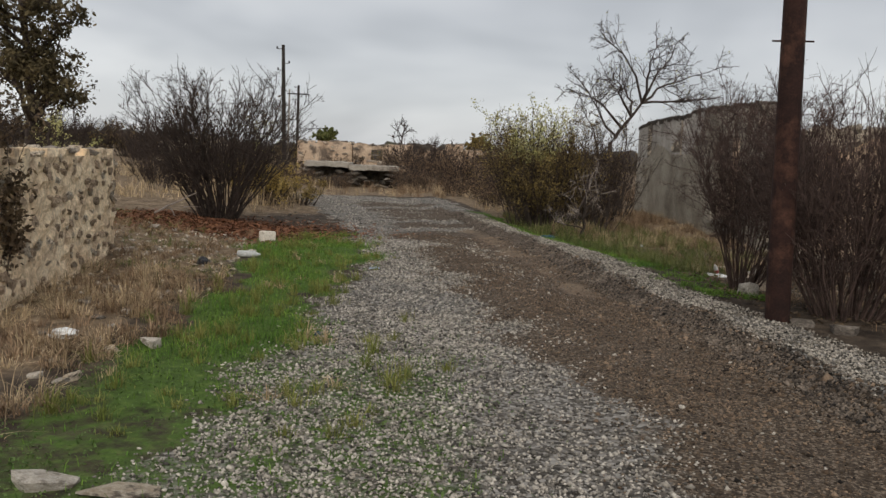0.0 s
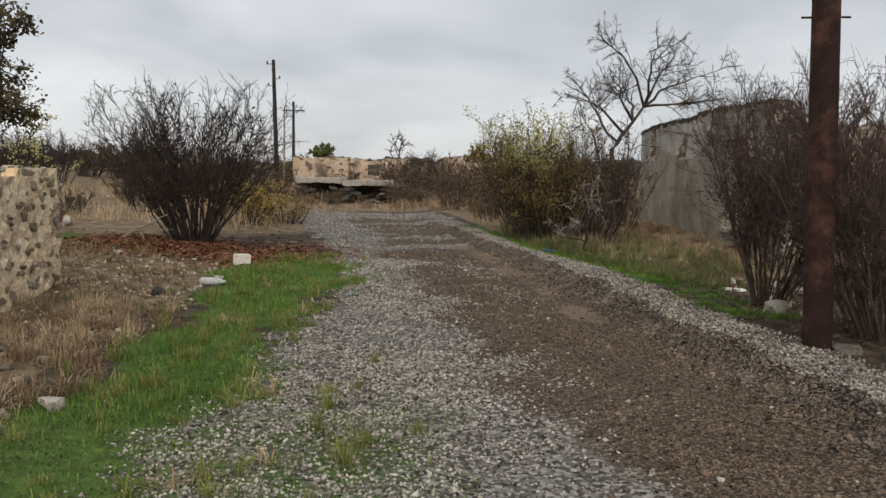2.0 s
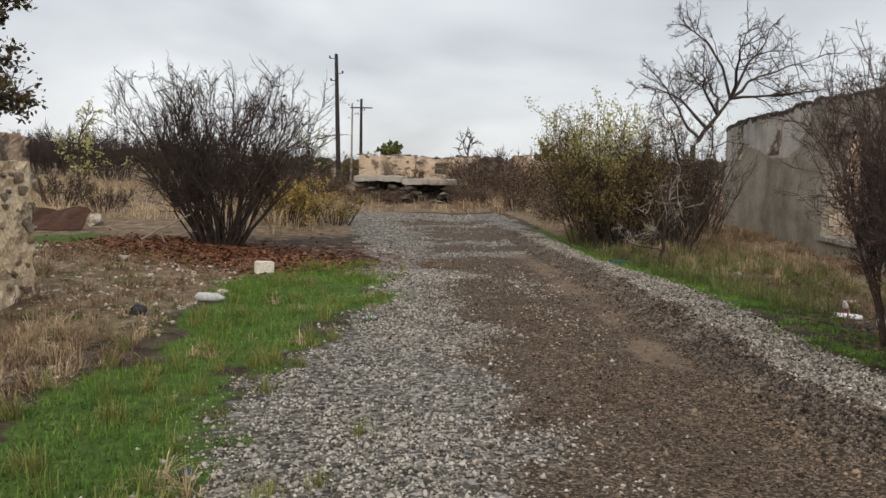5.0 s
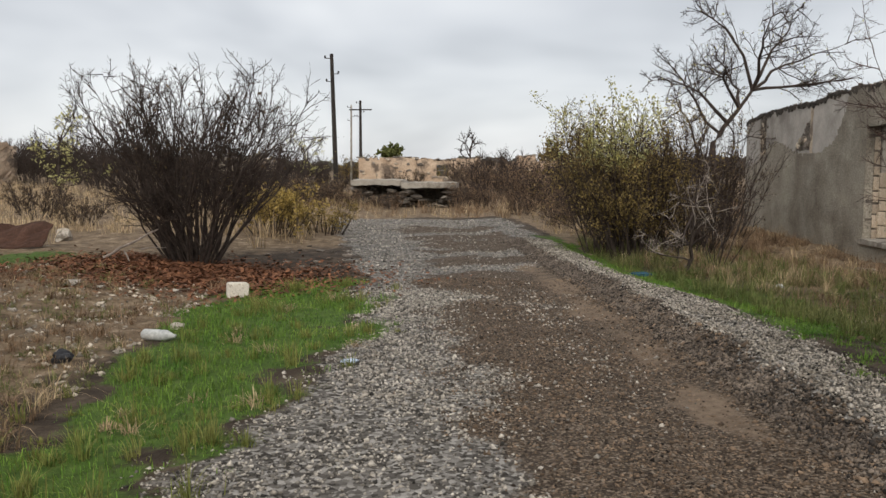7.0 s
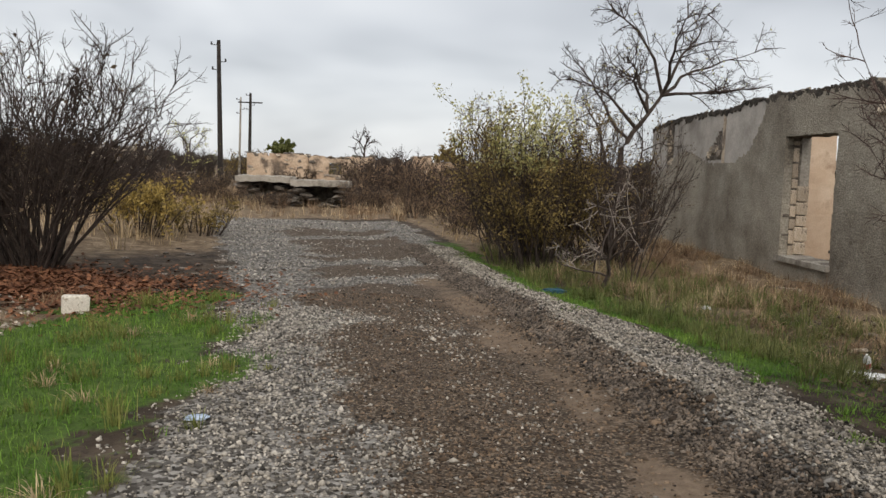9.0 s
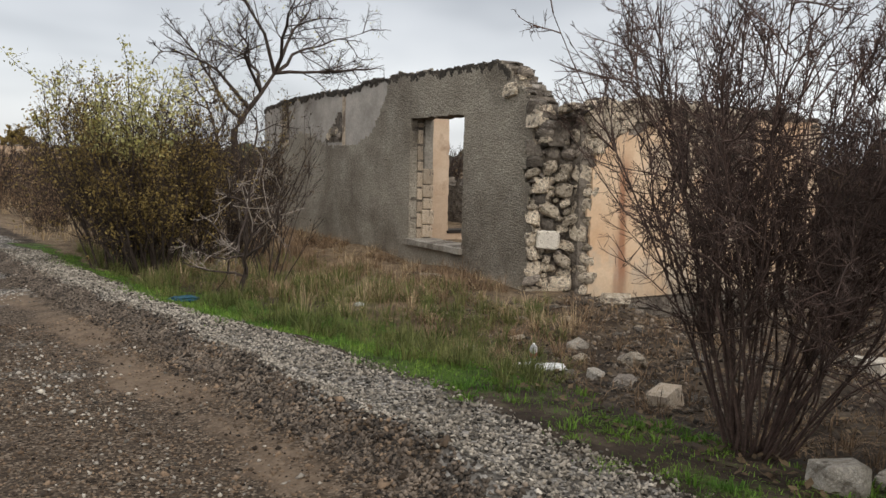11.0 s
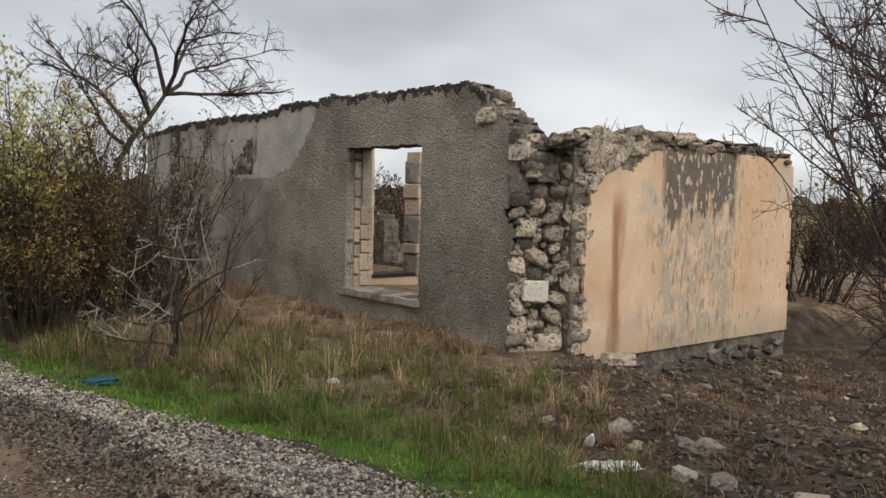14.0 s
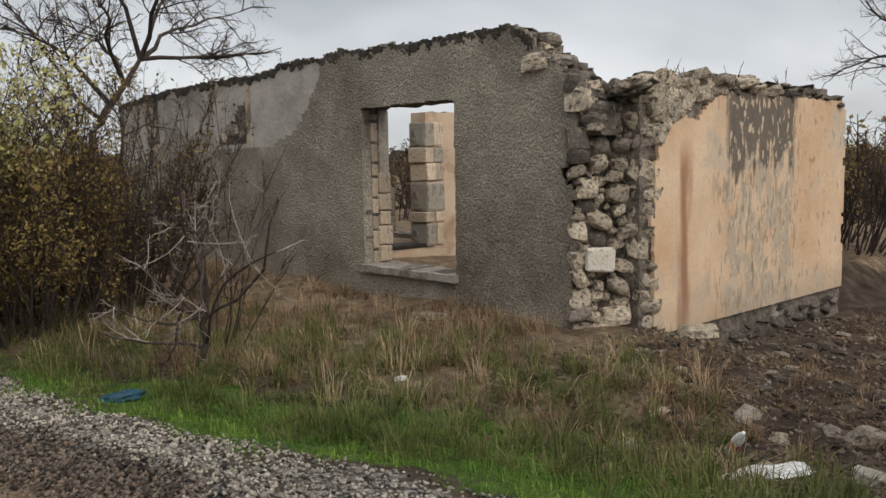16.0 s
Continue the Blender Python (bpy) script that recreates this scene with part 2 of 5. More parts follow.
M_TAN = mat("brown dead weeds", (0.14, 0.088, 0.052), (0.32, 0.22, 0.135), 2.5, 0.9, 0.0, 60, island=0.55, trans=0.15)
M_YELLOW = mat("yellow autumn leaves", (0.36, 0.34, 0.11), (0.55, 0.52, 0.25), 3.0, 0.7, 0.0, 60, island=0.5, trans=0.35)
M_ORANGE = mat("orange-yellow leaves", (0.31, 0.22, 0.06), (0.46, 0.34, 0.11), 3.0, 0.7, 0.0, 60, island=0.5, trans=0.3)
M_OLIVE = mat("olive autumn leaves", (0.15, 0.105, 0.032), (0.28, 0.205, 0.07), 3.0, 0.7, 0.0, 60, island=0.5, trans=0.3)
M_BROWNLEAF = mat("brown withered leaves", (0.075, 0.05, 0.032), (0.17, 0.12, 0.068), 3.0, 0.8, 0.0, 60, island=0.5, trans=0.2)
M_DKLEAF = mat("dark olive tree leaves", (0.065, 0.052, 0.026), (0.16, 0.125, 0.062), 3.0, 0.7, 0.0, 60, island=0.5, trans=0.3)
M_LITTER = mat("red-brown leaf litter", (0.11, 0.042, 0.02), (0.24, 0.11, 0.055), 5.0, 0.85, 0.0, 60, island=0.5)
M_WOOD = mat("tarred wooden pole", (0.022, 0.018, 0.016), (0.05, 0.042, 0.036), 6.0, 0.9, 0.4, 50, 0.006)
M_CONC = mat("weathered concrete", (0.28, 0.25, 0.21), (0.42, 0.38, 0.32), 2.0, 0.9, 0.5, 30, 0.01, c3=(0.15, 0.125, 0.10), s3=1.6)
# the dark third colour is staining that also paints shading onto the far walls
M_FARPEACH = mat("faded peach ruin plaster", (0.42, 0.30, 0.205), (0.58, 0.45, 0.33), 0.9, 0.95, 0.3, 14, 0.02, c3=(0.15, 0.115, 0.088), s3=0.8, lo3=0.5, hi3=0.6)
M_WHITE = mat("white plastic", (0.7, 0.7, 0.68), (0.8, 0.8, 0.78), 6.0, 0.5, 0.2, 30, 0.004)
M_BLUE = mat("blue plastic", (0.012, 0.05, 0.075), (0.025, 0.085, 0.12), 6.0, 0.5, 0.1, 30, 0.003)
M_GREYPLASTIC = mat("dull grey plastic", (0.42, 0.43, 0.42), (0.52, 0.53, 0.51), 6.0, 0.4, 0.2, 30, 0.003)
M_BLACK = mat("black plastic", (0.012, 0.012, 0.014), (0.03, 0.03, 0.034), 6.0, 0.45, 0.3, 30, 0.004)
M_PALEBLUE = mat("pale blue plastic", (0.3, 0.38, 0.5), (0.45, 0.52, 0.62), 6.0, 0.5, 0.2, 30, 0.003)
M_PINK = mat("red and pink label", (0.55, 0.12, 0.12), (0.65, 0.3, 0.28), 9.0, 0.6, 0.1, 30, 0.002)
M_DARKTHICK = mat("distant scrub", (0.03, 0.024, 0.019), (0.075, 0.06, 0.045), 0.6, 0.95, 0.8, 2.5, 0.4, c3=(0.07, 0.07, 0.035), s3=0.2)


# ---- mesh helpers ----
def mesh_np(name, v, f):
    me = bpy.data.meshes.new(name)
    v, f = np.asarray(v, np.float32), np.asarray(f, np.int32)
    k = f.shape[1]
    me.vertices.add(len(v)); me.vertices.foreach_set("co", v.ravel())
    me.loops.add(f.size); me.loops.foreach_set("vertex_index", f.ravel())
    me.polygons.add(len(f)); me.polygons.foreach_set("loop_start", np.arange(len(f), dtype=np.int32) * k)
    me.update(calc_edges=True)
    me.validate()
    return me


def part_np(name, v, f, material, parent=None, label="", smooth=False):
    me = mesh_np(name, v, f)
    me.materials.append(material)
    if smooth:
        me.polygons.foreach_set("use_smooth", [True] * len(me.polygons))
    ob = new(name, me)
    if parent:
        ob.parent = parent
    return tagged(ob, label)


def part(name, bm, material, parent=None, label="", smooth=False):
    me = bpy.data.meshes.new(name)
    bmesh.ops.recalc_face_normals(bm, faces=bm.faces)
    bm.to_mesh(me); bm.free()
    me.materials.append(material)
    if smooth:
        me.polygons.foreach_set("use_smooth", [True] * len(me.polygons))
    ob = new(name, me)
    if parent:
        ob.parent = parent
    return tagged(ob, label)


def thing(name, label, category, group="", kind="", at=(0, 0, 0)):
    ob = new(name)
    ob.location = at
    ob.empty_display_size = 0.2
    return tagged(ob, label, category, group, kind)


def smooth01(v, a, b):
    t = np.clip((np.asarray(v, float) - a) / (b - a), 0, 1)
    return t * t * (3 - 2 * t)


def wave(x, y, s=1.0, seed=0.0):
    """Cheap smooth noise, about -1 to 1."""
    x, y = np.asarray(x) * s + seed * 3.7, np.asarray(y) * s - seed * 1.9
    return (np.sin(1.3 * x + 2.1 * np.sin(0.7 * y + seed)) + np.sin(1.7 * y + 1.6 * np.sin(1.1 * x)) + 0.6 * np.sin(3.1 * x - 2.3 * y) + 0.4 * np.sin(5.3 * x + 4.1 * y)) / 3


# ---- layout of the ground: edges of each cover, as x along the road's y ----
def edge(*pts):
    ys, xs = zip(*pts)
    return lambda y: np.interp(y, ys, xs)


GREEN_L = edge((0, -2.3), (4, -2.1), (6, -1.85), (7.75, -2.1), (9, -2.05), (11.1, -2.4), (15, -3.1), (16.2, -2.6))
ROAD_L = edge((0, -1.5), (4, -1.2), (6.9, -1.05), (8.6, -0.98), (10.5, -0.7), (12.2, -0.75), (15.4, -1.2), (18, -1.8), (26, -3.9), (30, -4.6))
BROWN_L = edge((0, 1.6), (4, 1.28), (6.2, 1.08), (7.2, 0.87), (10.2, 0.28), (12.9, -0.1), (18.5, -0.75), (26, -2.2), (30, -2.7))
BROWN_R = edge((0, 3.4), (4.8, 2.8), (7.3, 2.52), (8.7, 2.3), (10.4, 2.18), (12.4, 1.95), (15.3, 1.62), (17.2, 1.25), (26, 0.08), (30, -0.5))
ROAD_R = edge((0, 4.4), (6.6, 3.7), (8, 3.45), (10.2, 3.1), (12.8, 2.95), (14.5, 2.6), (16.6, 2.0), (20.4, 1.5), (26, 0.9), (30, 0.3))
GREEN_R = edge((0, 4.3), (9, 3.9), (10.9, 4.05), (13.1, 4.2), (15.2, 4.0), (16.5, 3.2), (20, 2.0), (26, 1.4))
ROAD_END = 29.3


def covers(x, y):
    """Weights of gravel, brown, green, dry and leaf cover at points of the ground."""
    wob = 0.2 * wave(x, y, 1.6, 1) + 0.12 * wave(x, y, 4.3, 6) + 0.07 * wave(x, y, 11.0, 2)
    rl, rr, bl, br = ROAD_L(y), ROAD_R(y), BROWN_L(y), BROWN_R(y)
    end = 1 - smooth01(y, ROAD_END - 0.6, ROAD_END + 0.5)
    gravel = smooth01(x - rl + wob, -0.3, 0.3) * (1 - smooth01(x - rr + wob, -0.2, 0.2)) * end
    brown = smooth01(x - bl + 1.5 * wob, -0.5, 0.5) * (1 - smooth01(x - br - 0.12 + 0.5 * wob, -0.12, 0.12)) * (1 - smooth01(y, 26, 28))
    mid = 0.33 * np.exp(-((x - (0.45 * bl + 0.55 * br)) / 0.25) ** 2) * smooth01(y, 9, 12)
    brown = np.clip(brown - mid * 0.6 - 0.75 * smooth01(y, 12.5, 15.5) * smooth01(wave(0.45 * x, y, 1.5, 7) + 0.4 * wave(x, y, 3.5, 4), -0.1, 0.6), 0, 1)
    gl, gr = GREEN_L(y), GREEN_R(y)
    left = smooth01(x - gl + 1.5 * wob, -0.3, 0.25) * (1 - smooth01(x - rl + 2.4 * wob, -0.5, 0.35)) * (0.98 + 0.25 * wave(x, y, 1.9, 12)) * (1 - smooth01(y, 15.5, 16.6))
    left = left * smooth01(y, 4.6, 6.2) + 0.52 * smooth01(x, -2.6, -2.0) * (1 - smooth01(x, 0.0, 0.9)) * (1 - smooth01(y, 5.5, 8.0))
    right = smooth01(x - rr + 1.4 * wob, -0.1, 0.25) * (1 - smooth01(x - gr + wob, -0.25, 0.3)) * (0.45 * smooth01(y, 9.2, 10.5) + 0.55 * smooth01(y, 11.8, 13.0)) * (0.8 + 0.5 * wave(x, y, 2.1, 9)) * (1 - smooth01(y, 22, 25))
    far = 0.85 * np.exp(-(((x + 7.0) / 2.2) ** 2 + ((y - 17.0) / 1.0) ** 2))
    green = np.clip(left + 0.95 * right + far, 0, 1)
    dry = np.clip(smooth01(-x, 2.0, 3.0) * 0.7 + smooth01(x, 3.2, 4.2) * 0.55 * smooth01(y, 12.5, 15) * (1 - smooth01(x - 0.9 * (y - 11.5), 2.6, 3.4) * (1 - smooth01(y, 16, 17))) + smooth01(y, 29, 31) + 0.7 * smooth01(x - ROAD_R(y), 0.1, 0.5) * smooth01(y, 18, 20) + 0.6 * smooth01(x, 12, 16), 0, 0.85)
    dry = dry * (1 - 0.9 * np.exp(-(((x + 2.6) / 1.2) ** 2 + ((y - 17.8) / 2.0) ** 2)))
    leaf = np.clip(1.25 * np.exp(-(((x + 4.2) / 1.9) ** 2 + ((y - 16.4) / 1.1) ** 2)), 0, 1)
    return gravel, brown, green, dry, leaf


def wheel_track(x, y):
    """Where wheels have worn the track down to bare tan soil."""
    return 0.85 * np.exp(-((x - BROWN_R(y) + 0.36 + 0.1 * wave(x, y, 1.2, 3)) / 0.26) ** 2) * (0.75 + 0.4 * wave(x, y, 1.9, 5)) * smooth01(y, 8, 10.5) * (1 - smooth01(y, 17, 20)) + 0.35 * np.exp(-((x - BROWN_R(y) + 1.5) / 0.22) ** 2)


def height(x, y):
    """Ground height: a gravel windrow along the road, a hollow below the house, a bank towards the far side."""
    x, y = np.asarray(x, float), np.asarray(y, float)
    br = BROWN_R(y)
    h = 0.17 * np.exp(-((x - br - 0.2) / 0.17) ** 2) * (1 - smooth01(y, 24, 28)) * (1 - 0.55 * smooth01(y, 13, 19)) * (0.8 + 0.3 * wave(x, y, 2.0, 4))
    h = h + 0.03 * smooth01(x - br, 0.1, 0.5) * (1 - smooth01(x - ROAD_R(y), -0.2, 0.3))
    h = h - 0.035 * np.exp(-((x - (br - 0.55)) / 0.28) ** 2)
    h = h - 0.30 * smooth01(x - ROAD_R(y), 0.2, 2.2) * (1 - smooth01(y, 13.5, 16.0)) * smooth01(y, 8.5, 11.5)
    h = h - 0.10 * smooth01(x - ROAD_R(y), 0.0, 0.7) * smooth01(y, 13.0, 15.0) * (1 - smooth01(y, 19, 23))
    h = h - 0.46 * smooth01(x, 6.8, 8.6) * (1 - smooth01(y, 15.9, 16.6))
    h = h - 0.11 * np.exp(-((x + 2.8) / 1.1) ** 2 - ((y - 15.0) / 1.8) ** 2)
    h = h + 0.13 * smooth01(-x, 3.0, 5.5) * smooth01(y, 5, 9)
    h = h + 0.05 * smooth01(np.abs(x - 1), 2.5, 6) * wave(x, y, 1.1, 2) + 0.012 * wave(x, y, 5.0, 3)
    h = h + 1.1 * smooth01(-x, 9, 40) * smooth01(y, 10, 45)
    return h


def hz(x, y):
    return float(height(x, y))


def build_ground():
    def axis(fine_lo, fine_hi, step, reach):
        mid = np.arange(fine_lo, fine_hi + step / 2, step)
        out = [step]
        while sum(out) < reach:
            out.append(out[-1] * 1.22)
        c = np.cumsum(out)
        return np.concatenate((fine_lo - c[::-1], mid, fine_hi + c))
    xs, ys = axis(-7.5, 9.0, 0.1, 900), axis(2.0, 30.0, 0.1, 900)
    gx, gy = np.meshgrid(xs, ys)
    v = np.stack((gx, gy, height(gx, gy)), -1).reshape(-1, 3)
    nx, ny = len(xs), len(ys)
    i = (np.arange(ny - 1)[:, None] * nx + np.arange(nx - 1)[None]).ravel()
    me = mesh_np("ground", v, np.stack((i, i + 1, i + nx + 1, i + nx), -1))
    for name, w in zip(("gravel", "brown", "green", "dry", "leaf", "tan"), (*covers(v[:, 0], v[:, 1]), wheel_track(v[:, 0], v[:, 1]))):
        me.attributes.new(name, "FLOAT", "POINT").data.foreach_set("value", np.clip(w, 0, 1).astype(np.float32))
    me.polygons.foreach_set("use_smooth", [True] * len(me.polygons))
    me.materials.append(M_GROUND)
    return tagged(new("ground", me), "stony soil with a gravel track and grass verges", "ground", kind="structure")


build_ground()
rng = np.random.default_rng(7)


def scatter(n, x0, x1, y0, y1):
    return rng.uniform(x0, x1, n), rng.uniform(y0, y1, n)


# ---- gravel ----
def build_stones(name, x, y, r, material, label, sink=0.3):
    n = len(x)
    base = np.array([(1, 0, 0), (0, 1, 0), (-1, 0, 0), (0, -1, 0), (0, 0, 1), (0, 0, -1)], float)
    f = np.array([(0, 1, 4), (1, 2, 4), (2, 3, 4), (3, 0, 4), (1, 0, 5), (2, 1, 5), (3, 2, 5), (0, 3, 5)])
    p = base[None] * rng.uniform(0.6, 1.25, (n, 6, 1)) + rng.normal(0, 0.17, (n, 6, 3))
    p = p * rng.uniform(0.7, 1.3, (n, 1, 3)) * np.array([1, 1, 0.72])
    a = rng.uniform(0, 2 * np.pi, n)
    c, s = np.cos(a)[:, None], np.sin(a)[:, None]
    tip = rng.uniform(-0.5, 0.5, (n, 1))
    px, py, pz = p[..., 0], p[..., 1], p[..., 2]
    px, pz = px + tip * pz, pz - tip * px
    q = np.stack((c * px - s * py, s * px + c * py, pz), -1) * r[:, None, None]
    q += np.stack((x, y, height(x, y) + r * sink), -1)[:, None, :]
    ff = (f[None] + 6 * np.arange(n)[:, None, None]).reshape(-1, 3)
    return tagged(part_np(name, q.reshape(-1, 3), ff, material), label, "gravel", kind="stuff")


x1, y1 = scatter(230000, -2.2, 4.6, 3.2, 15.0)
x2, y2 = scatter(45000, -4.5, 3.2, 15.0, 29.0)
gx, gy = np.r_[x1, x2], np.r_[y1, y2]
G, B, _, _, _ = covers(gx, gy)
dice = rng.uniform(0, 1, len(gx))
ridge = np.exp(-((gx - BROWN_R(gy) - 0.2) / 0.25) ** 2)
keep = dice < np.clip(G * (1 - 0.985 * B), 0, 1) * np.where(gx > BROWN_R(gy) - 0.1, 0.08 + 0.92 * smooth01(gx - BROWN_R(gy), 0.1, 0.28), 1.0) * (0.5 + 0.4 * wave(gx, gy, 1.1, 8) + 0.25 * wave(gx, gy, 3.7, 3) + 0.2 * ridge) * np.where(gx > BROWN_R(gy), 0.45, 1.0)
rad = rng.uniform(0.006, 0.0145, len(gx)) * (1 + 0.7 * (rng.uniform(0, 1, len(gx)) > 0.94)) * np.where(gy > 15, 1.25, 1.0)
build_stones("gravel", gx[keep], gy[keep], rad[keep], M_GRAVEL, "loose grey crushed gravel spread along the track")
# darker stones along the ridge, their colour standing in for its shaded side
wy = rng.uniform(4.0, 22.0, 24000)
wx = BROWN_R(wy) + rng.normal(0.03, 0.075, len(wy)) + 0.05 * wave(wy, wy, 1.7, 3)
build_stones("windrow", wx, wy, rng.uniform(0.008, 0.02, len(wy)), M_DARKGRAVEL, "ridge of gravel graded to the side of the track, its shaded face coloured dark", sink=0.35)
vy = rng.uniform(4.0, 22.0, 32000)
vx = BROWN_R(vy) + 0.18 + (ROAD_R(vy) - BROWN_R(vy) - 0.08) * rng.uniform(0, 1, len(vy)) + rng.normal(0, 0.05, len(vy))
k = rng.uniform(0, 1, len(vy)) < 0.75 + 0.5 * wave(vx, vy, 1.9, 11)
vx, vy = vx[k], vy[k]
build_stones("side_gravel", vx, vy, rng.uniform(0.006, 0.017, len(vy)), M_SIDEGRAVEL, "fine grey gravel spread beside the ridge", sink=0.4)
x1, y1 = scatter(150000, -1.0, 3.6, 3.2, 16.0)
G, B, _, _, _ = covers(x1, y1)
keep = rng.uniform(0, 1, len(x1)) < B * (1 - 0.8 * np.clip(wheel_track(x1, y1), 0, 1)) * (0.5 + 0.35 * wave(x1, y1, 1.3, 5))
rad = rng.uniform(0.0045, 0.0125, len(x1)) * (1 + 0.8 * np.exp(-((x1 - BROWN_R(y1) - 0.1) / 0.2) ** 2)) * (1 + 0.9 * (rng.uniform(0, 1, len(x1)) > 0.95))
build_stones("road_grit", x1[keep], y1[keep], rad[keep], M_BROWNSTONE, "brown packed stone grit worn into the track", sink=0.1)


cx, cy = scatter(9500, -8.0, -1.9, 8.5, 16.2)
k = (cx < GREEN_L(cy) - 0.05) & (rng.uniform(0, 1, len(cx)) < 0.35 + 0.5 * wave(cx, cy, 1.3, 7))
build_stones("stone_chips", cx[k], cy[k], rng.uniform(0.008, 0.034, k.sum()), M_WHITEROCK_CHIP, "pale stone chips scattered over the bank", sink=0.2)
cx, cy = scatter(4200, 4.4, 11.5, 11.5, 15.9)
build_stones("stone_chips", cx, cy, rng.uniform(0.008, 0.035, len(cx)), M_DARKCHIP, "dark rubble chips in the hollow beside the house", sink=0.2)


# ---- grasses ----
def build_blades(name, x, y, length, width, material, label, lean=0.5, category="grass", lift=0.0):
    n = len(x)
    a = rng.uniform(0, 2 * np.pi, n)
    dx, dy = np.cos(a), np.sin(a)
    b = rng.uniform(0.1, 1.0, n) * lean
    length = length * rng.uniform(0.55, 1.15, n)
    w = width * rng.uniform(0.6, 1.3, n) / 2
    z = height(x, y) - 0.01 + lift
    ox, oy = -dy, dx
    mid = np.stack((x + dx * b * length * 0.35, y + dy * b * length * 0.35, z + length * (0.62 - 0.12 * b)), -1)
    tip = np.stack((x + dx * b * length, y + dy * b * length, z + length * np.maximum(1 - 0.55 * b, 0.12)), -1)
    root = np.stack((x, y, z), -1)
    side = np.stack((ox, oy, 0 * ox), -1) * w[:, None]
    v = np.stack((root - side, root + side, mid + side * 0.7, mid - side * 0.7, tip), 1).reshape(-1, 3)
    k = 5 * np.arange(n)[:, None]
    f = np.concatenate((k + [0, 1, 2], k + [0, 2, 3], k + [3, 2, 4]))
    return tagged(part_np(name, v, f, material), label, category, kind="stuff")


LITTER = ((4.6, 13.5), (4.86, 13.86), (4.1, 16.0), (2.45, 16.95), (4.85, 12.2), (4.95, 13.1), (5.58, 14.13), (-2.47, 11.8), (-2.8, 15.0), (-2.03, 6.32))


def build_tufts(name, n, per, x0, x1, y0, y1, ok, lo, hi, width, material, label, lean=0.8, spread=0.05, category="dry grass"):
    """Tufts of arching blades that fan out from their roots."""
    cx, cy = scatter(n, x0, x1, y0, y1)
    w = ok(cx, cy)
    for lx, ly in LITTER:
        w = w * np.where((cx - lx) ** 2 + (cy - ly + 0.12) ** 2 < 0.06, 0.0, 1.0)
    k = w > rng.uniform(0, 1, n)
    cx, cy = cx[k], cy[k]
    m = len(cx)
    size = rng.uniform(0.45, 1.15, m) ** 1.4
    per_n = m * per
    own = np.repeat(np.arange(m), per)
    a = rng.uniform(0, 2 * np.pi, per_n)
    wind = rng.uniform(0, 2 * np.pi, m)[own]
    rad = np.abs(rng.normal(0, spread, per_n))
    x, y = cx[own] + np.cos(a) * rad, cy[own] + np.sin(a) * rad
    a = a + 0.8 * np.sin(wind - a) + rng.normal(0, 0.5, per_n)
    L = rng.uniform(lo, hi, per_n) * size[own]
    b = np.clip(rng.gamma(2.0, 0.28, per_n), 0.05, 1.6) * lean
    z0 = height(x, y) - 0.01
    wd = width * rng.uniform(0.6, 1.3, per_n) / 2
    side = np.stack((-np.sin(a), np.cos(a), 0 * a), -1) * wd[:, None]
    rows = []
    for t in (0.0, 0.4, 0.75):
        h = L * b * t ** 1.7
        p = np.stack((x + np.cos(a) * h, y + np.sin(a) * h, z0 + L * np.maximum(t - 0.42 * b * t ** 2.2, 0.04 * t)), -1)
        rows += [p - side * (1 - 0.45 * t), p + side * (1 - 0.45 * t)]
    h = L * b
    rows.append(np.stack((x + np.cos(a) * h, y + np.sin(a) * h, z0 + L * np.maximum(1 - 0.55 * b, 0.03)), -1))
    v = np.stack(rows, 1).reshape(-1, 3)
    i = 7 * np.arange(per_n)[:, None]
    f = np.concatenate((i + [0, 1, 3], i + [0, 3, 2], i + [2, 3, 5], i + [2, 5, 4], i + [4, 5, 6]))
    return tagged(part_np(name, v, f, material), label, category, kind="stuff")


gx, gy = scatter(240000, -3.6, 4.6, 3.3, 22)
g = covers(gx, gy)[2]
keep = rng.uniform(0, 1, len(gx)) < np.clip(g * 1.3 - 0.3, 0, 1) * np.clip(0.9 + 0.4 * wave(gx, gy, 3.1, 2), 0.3, 1) * np.where(gx > 1.5, 0.9, 1.0) * np.where(gy < 6, 0.25, 1)
gx, gy, g = gx[keep], gy[keep], g[keep]
ln = rng.uniform(0.03, 0.10, len(gx)) * (0.6 + 0.6 * g) * (1 + 0.35 * wave(gx, gy, 2.2, 6))
build_blades("green_grass", gx, gy, ln, 0.006, M_GREEN, "short bright green grass along the verges of the track", lean=1.0)
vx, vy = scatter(70000, 1.4, 4.6, 9.4, 22)
k = rng.uniform(0, 1, len(vx)) < np.clip(covers(vx, vy)[2] * 1.2 - 0.1, 0, 1)
build_blades("verge_grass", vx[k], vy[k], rng.uniform(0.02, 0.06, k.sum()), 0.007, M_GREEN, "very short green grass at the foot of the verge", lean=1.2)
build_tufts("straw_grass", 50, 40, -1.9, -0.5, 5.0, 15.0, lambda x, y: 0.5 * covers(x, y)[2], 0.08, 0.2, 0.005, M_DRY, "small straw tufts at the edge of the gravel", 1.4)
build_tufts("grass_tuft", 340, 46, -2.4, 0.2, 4.3, 15.6, lambda x, y: np.clip(0.8 * covers(x, y)[2] + 0.12 * (x < BROWN_L(y) - 0.2), 0, 1), 0.07, 0.2, 0.006, mat("yellow green tufts", (0.16, 0.19, 0.045), (0.27, 0.26, 0.08), 2.0, 0.7, 0.0, 60, island=0.4, trans=0.35),
            "yellow-green grass tufts at the edge of the gravel", category="grass")
